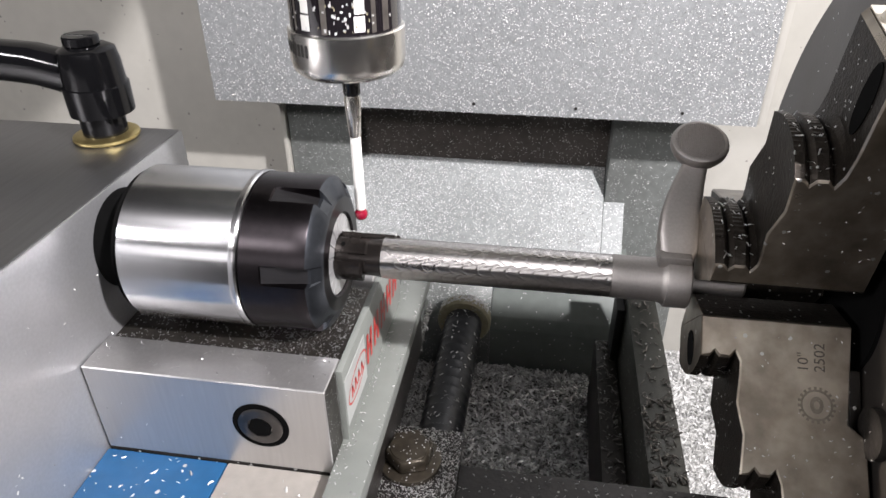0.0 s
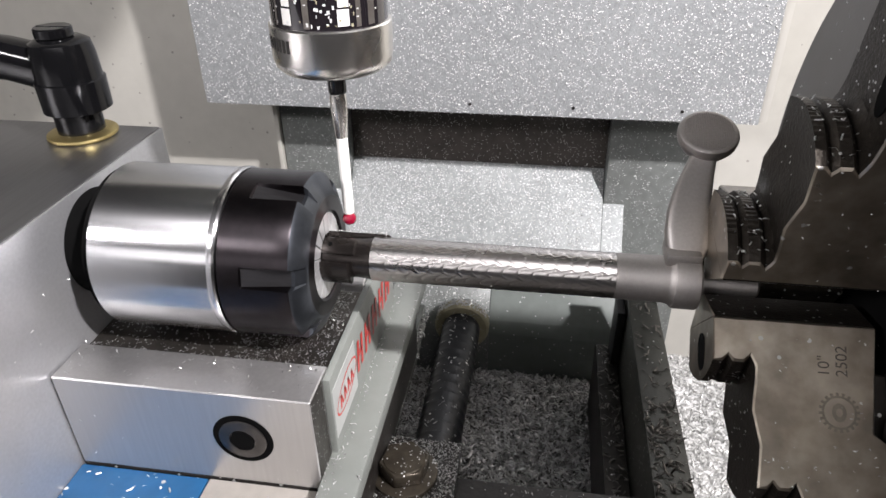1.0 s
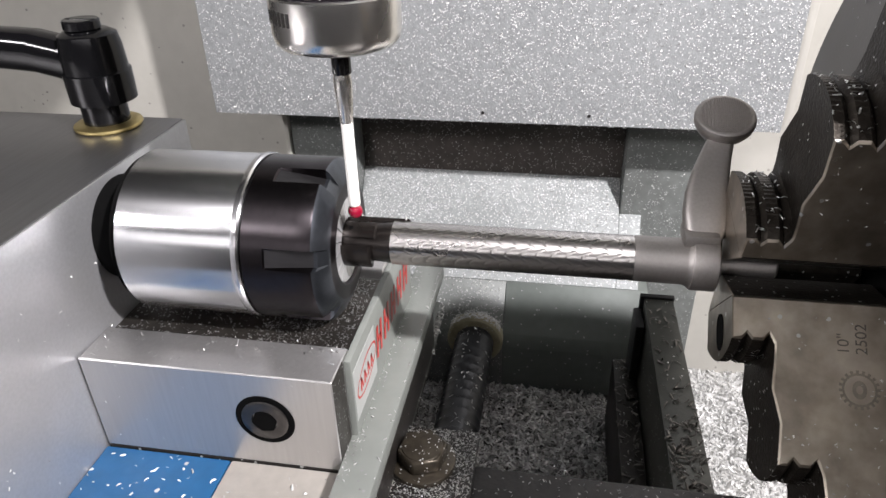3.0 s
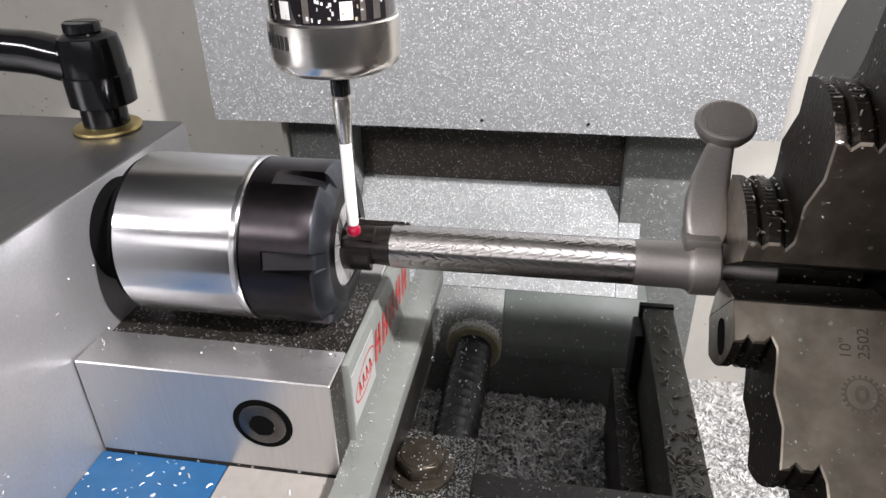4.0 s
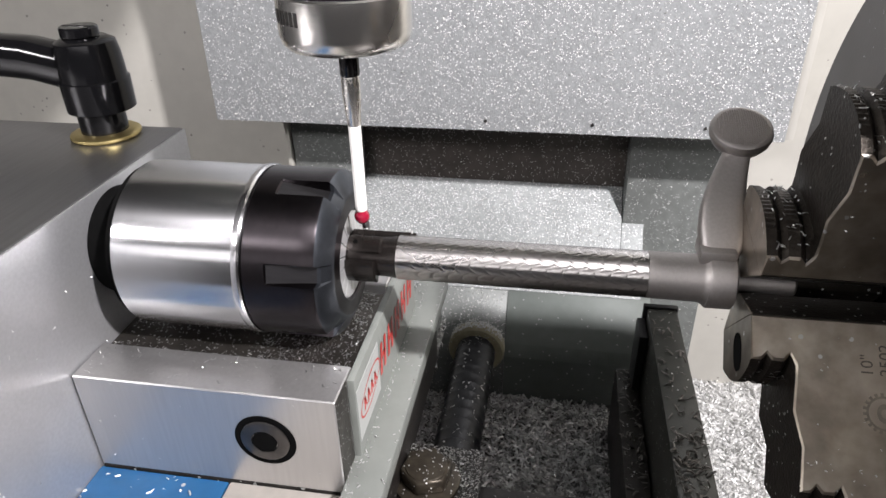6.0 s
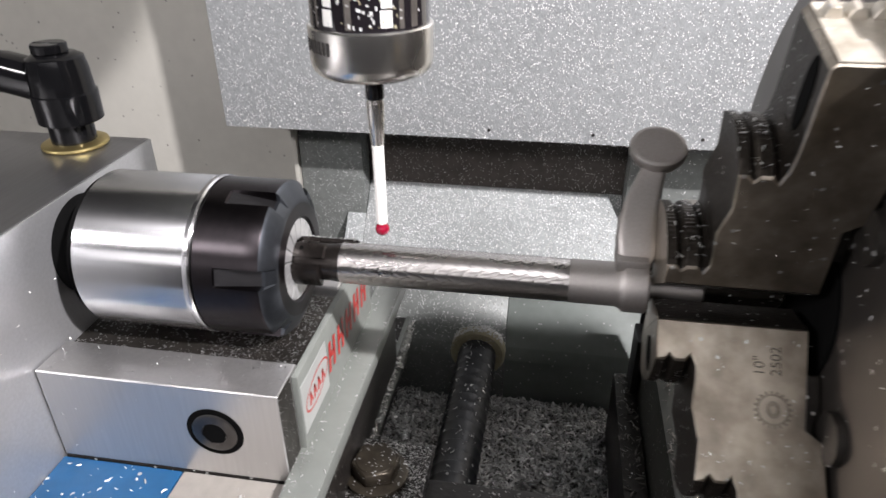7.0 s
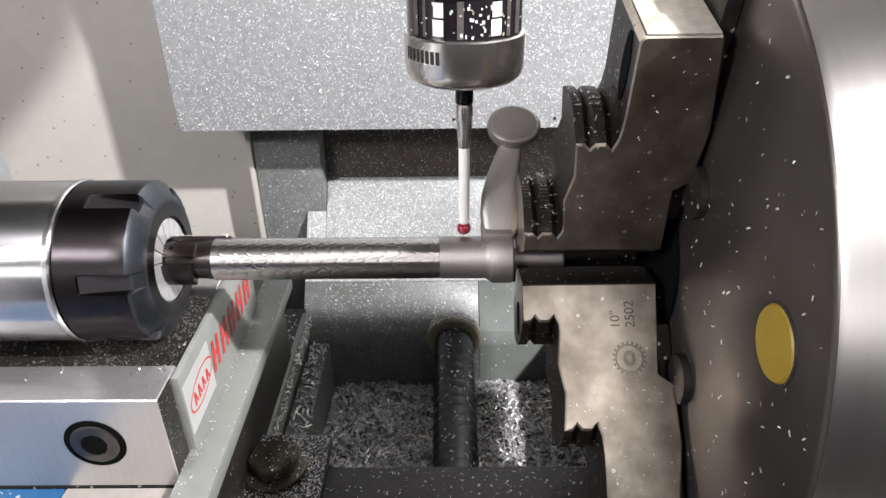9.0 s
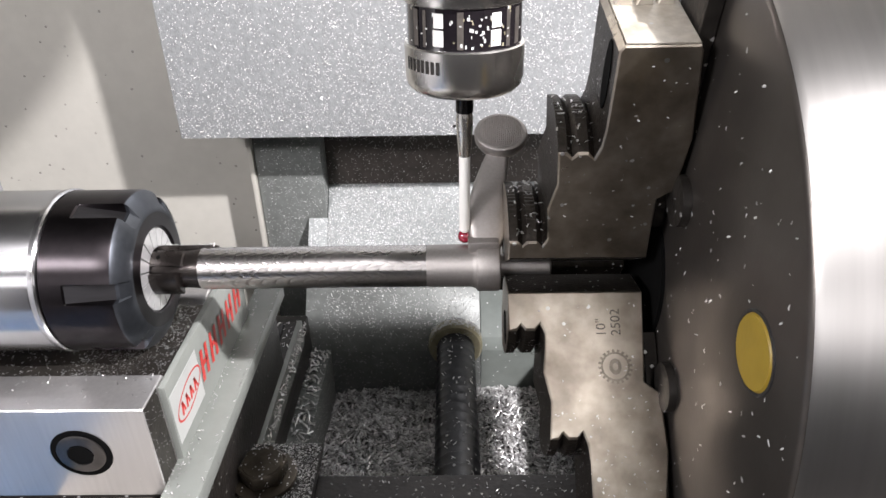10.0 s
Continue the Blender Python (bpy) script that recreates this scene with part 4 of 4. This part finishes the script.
    swarf("plate_flakes", spread(rng, 110, -0.117, -0.016, -0.10, -0.052, 0.2206), 0.0006, 0.0028, CHIP_WHITE, "white curled chips on the blue and steel plates", True, 44, broad=1.3, thick=0.5, lift=0.5)
    sp = [((rng.uniform(-0.116, -0.02), -0.0501, rng.uniform(0.223, 0.266)), (0, -1, 0)) for _ in range(14)]
    sp += [((-0.1187, rng.uniform(-0.14, 0.0), rng.uniform(0.18, 0.30)), (1, 0, 0)) for _ in range(60)]
    swarf("wall_flakes", sp, 0.0005, 0.0014, CHIP_WHITE, "white chip flecks stuck to the steel faces", True, 45, broad=2.0)
    sp = spread(rng, 260, -0.0138, 0.0012, -0.06, 0.1, 0.2274, fn=lambda x, y: 1 if x < -0.008 or x > 0.000 else 0.05)
    swarf("ledge_chips", sp, 0.0005, 0.0016, CHIP_DULL, "fine chips along the vise ledge", True, 46)
    ridge = [((rng.gauss(-0.0247, 0.0012), rng.uniform(0.03, 0.235), 0.101 + rng.uniform(-0.004, 0.004)), (1, 0, 0.6)) for _ in range(420)]
    swarf("ridge_chips", ridge, 0.0015, 0.0048, CHIP_DULL, "ragged ridge of chips clinging to the vise arm", True, 48, lift=0.6)
    swarf("arm_chips", spread(rng, 160, -0.060, -0.031, 0.03, 0.235, 0.1047, fn=lambda x, y: 1 if y > 0.2 else 0.35), 0.0015, 0.0045, CHIP, "bright chips on the dark rear arm", True, 47)


def probe():
    x, y = SPINDLE
    t = thing("touch_probe", (x, y, 0), "stainless touch probe with a white stylus and a ruby ball tip", "probe", False)
    c = (x, y, 0)
    bm = bmesh.new()
    bmesh.ops.create_uvsphere(bm, u_segments=32, v_segments=20, radius=0.0029)
    bmesh.ops.translate(bm, verts=bm.verts, vec=c)
    part("ruby_ball", bm, RUBY, t, "red ruby ball")
    part("stylus_stem", lathe([(0.0022, 0.0016), (0.0030, 0.0022), (0.0357, 0.0022)], c, "z", 28), CERAMIC, t, "white ceramic stem")
    part("stylus_taper", lathe([(0.0355, 0.0022), (0.0359, 0.0024), (0.0470, 0.0032), (0.0510, 0.0033), (0.0532, 0.0029)], c, "z", 32), STAINLESS, t, "polished steel stylus holder")
    part("stylus_coupling", lathe([(0.0530, 0.0031), (0.0535, 0.0034), (0.0632, 0.0034)], c, "z", 32), BLACK, t, "black coupling")
    part("lower_ring", lathe([(0.0626, 0.006), (0.0626, 0.0165), (0.0634, 0.0190), (0.0652, 0.0208), (0.0680, 0.0215), (0.0795, 0.0216), (0.0800, 0.0211)], c, "z", 96), STAINLESS, t, "satin steel nose ring")
    part("window_band", lathe([(0.0798, 0.0204), (0.0940, 0.0204)], c, "z", 96), GLASS_BAND, t, "dark glossy window band")
    part("trim_band", lathe([(0.0936, 0.0207), (0.0940, 0.0212), (0.0985, 0.0213), (0.0992, 0.0217)], c, "z", 96), STAINLESS, t)
    up = part("upper_body", lathe([(0.0990, 0.0210), (0.0995, 0.0218), (0.150, 0.0218), (0.153, 0.020), (0.160, 0.016), (0.30, 0.016)], c, "z", 96), STAINLESS, t, "satin steel upper body")

    def patch(name, a0, a1, z0, z1, r, m, parent, label):
        own = bmesh.new()
        n = 12
        lo = [own.verts.new((x + r * math.cos(radians(a0 + (a1 - a0) * k / n)), y + r * math.sin(radians(a0 + (a1 - a0) * k / n)), z0)) for k in range(n + 1)]
        hi = [own.verts.new((v.co.x, v.co.y, z1)) for v in lo]
        for k in range(n):
            own.faces.new((lo[k], lo[k + 1], hi[k + 1], hi[k]))
        return part(name, own, m, parent, label)
    patch("dark_label", 205, 275, 0.1005, 0.128, 0.02188, GLASS_BAND, up, "dark printed label")
    for k in range(8):
        patch("name_bar", 203 + 5.6 * k, 206.6 + 5.6 * k, 0.0722, 0.0765, 0.02166, INK, t, "dark printed bar")
    for a in (238, 294):
        patch("diode", a, a + 11, 0.0815, 0.0868, 0.0206, CERAMIC, t, "pale diode behind the window")
        patch("diode", a + 1, a + 11, 0.0875, 0.0922, 0.0206, CERAMIC, t, "pale diode behind the window")
    rng = random.Random(77)
    for k in range(58):
        a, z = rng.gauss(285, 14) if k % 3 else rng.uniform(205, 335), rng.uniform(0.0806, 0.0928)
        patch("coolant_fleck", a, a + rng.uniform(0.6, 2.6), z, z + rng.uniform(0.0004, 0.0013), 0.02065, CHIP_WHITE if k % 4 else OCHRE, t, "pale chip fleck on the window")
    for a, w_ in ((212, 7), (226, 4), (262, 6), (312, 5), (325, 8)):
        patch("inner_frame", a, a + w_, 0.0808, 0.0928, 0.02052, STEEL_DIM, t, "dull frame behind the window")
    s = thing("machine_spindle", (x, y, 0.3), "grey spindle nose above the probe", "spindle", False)
    part("spindle_nose", lathe([(0.3002, 0.030), (0.32, 0.045), (0.385, 0.05), (0.387, 0.060)], c, "z", 64), STAINLESS, s)
    # out of view; radius and height chosen to shade the upper left wall
    part("head_casting", lathe([(0.3872, 0.05), (0.3872, 0.160), (0.394, 0.168), (0.95, 0.168)], c, "z", 64), CASTING_CLEAN, s, "unseen head casting round the spindle, sized for its shadow")
    return t, s


enclosure()
way_cover()
column()
pit()
screw_cover()
stuck_swarf()
table()
housing()
clamping_lever()
collet_chuck()
workpiece()
chuck()
vise()
TOUCH, HEAD = probe()


def motions():
    for ob in RIDE:
        base = ob.matrix_basis.copy()
        walk(ob, [(t, Matrix.Translation((dx, dy, 0)) @ base) for t, dx, dy in SHIFT])
    walk(TOUCH, [(t, pose(SPINDLE[0], SPINDLE[1], z)) for t, z in PROBE])
    walk(HEAD, [(t, pose(SPINDLE[0], SPINDLE[1], z + 0.3)) for t, z in PROBE])


motions()
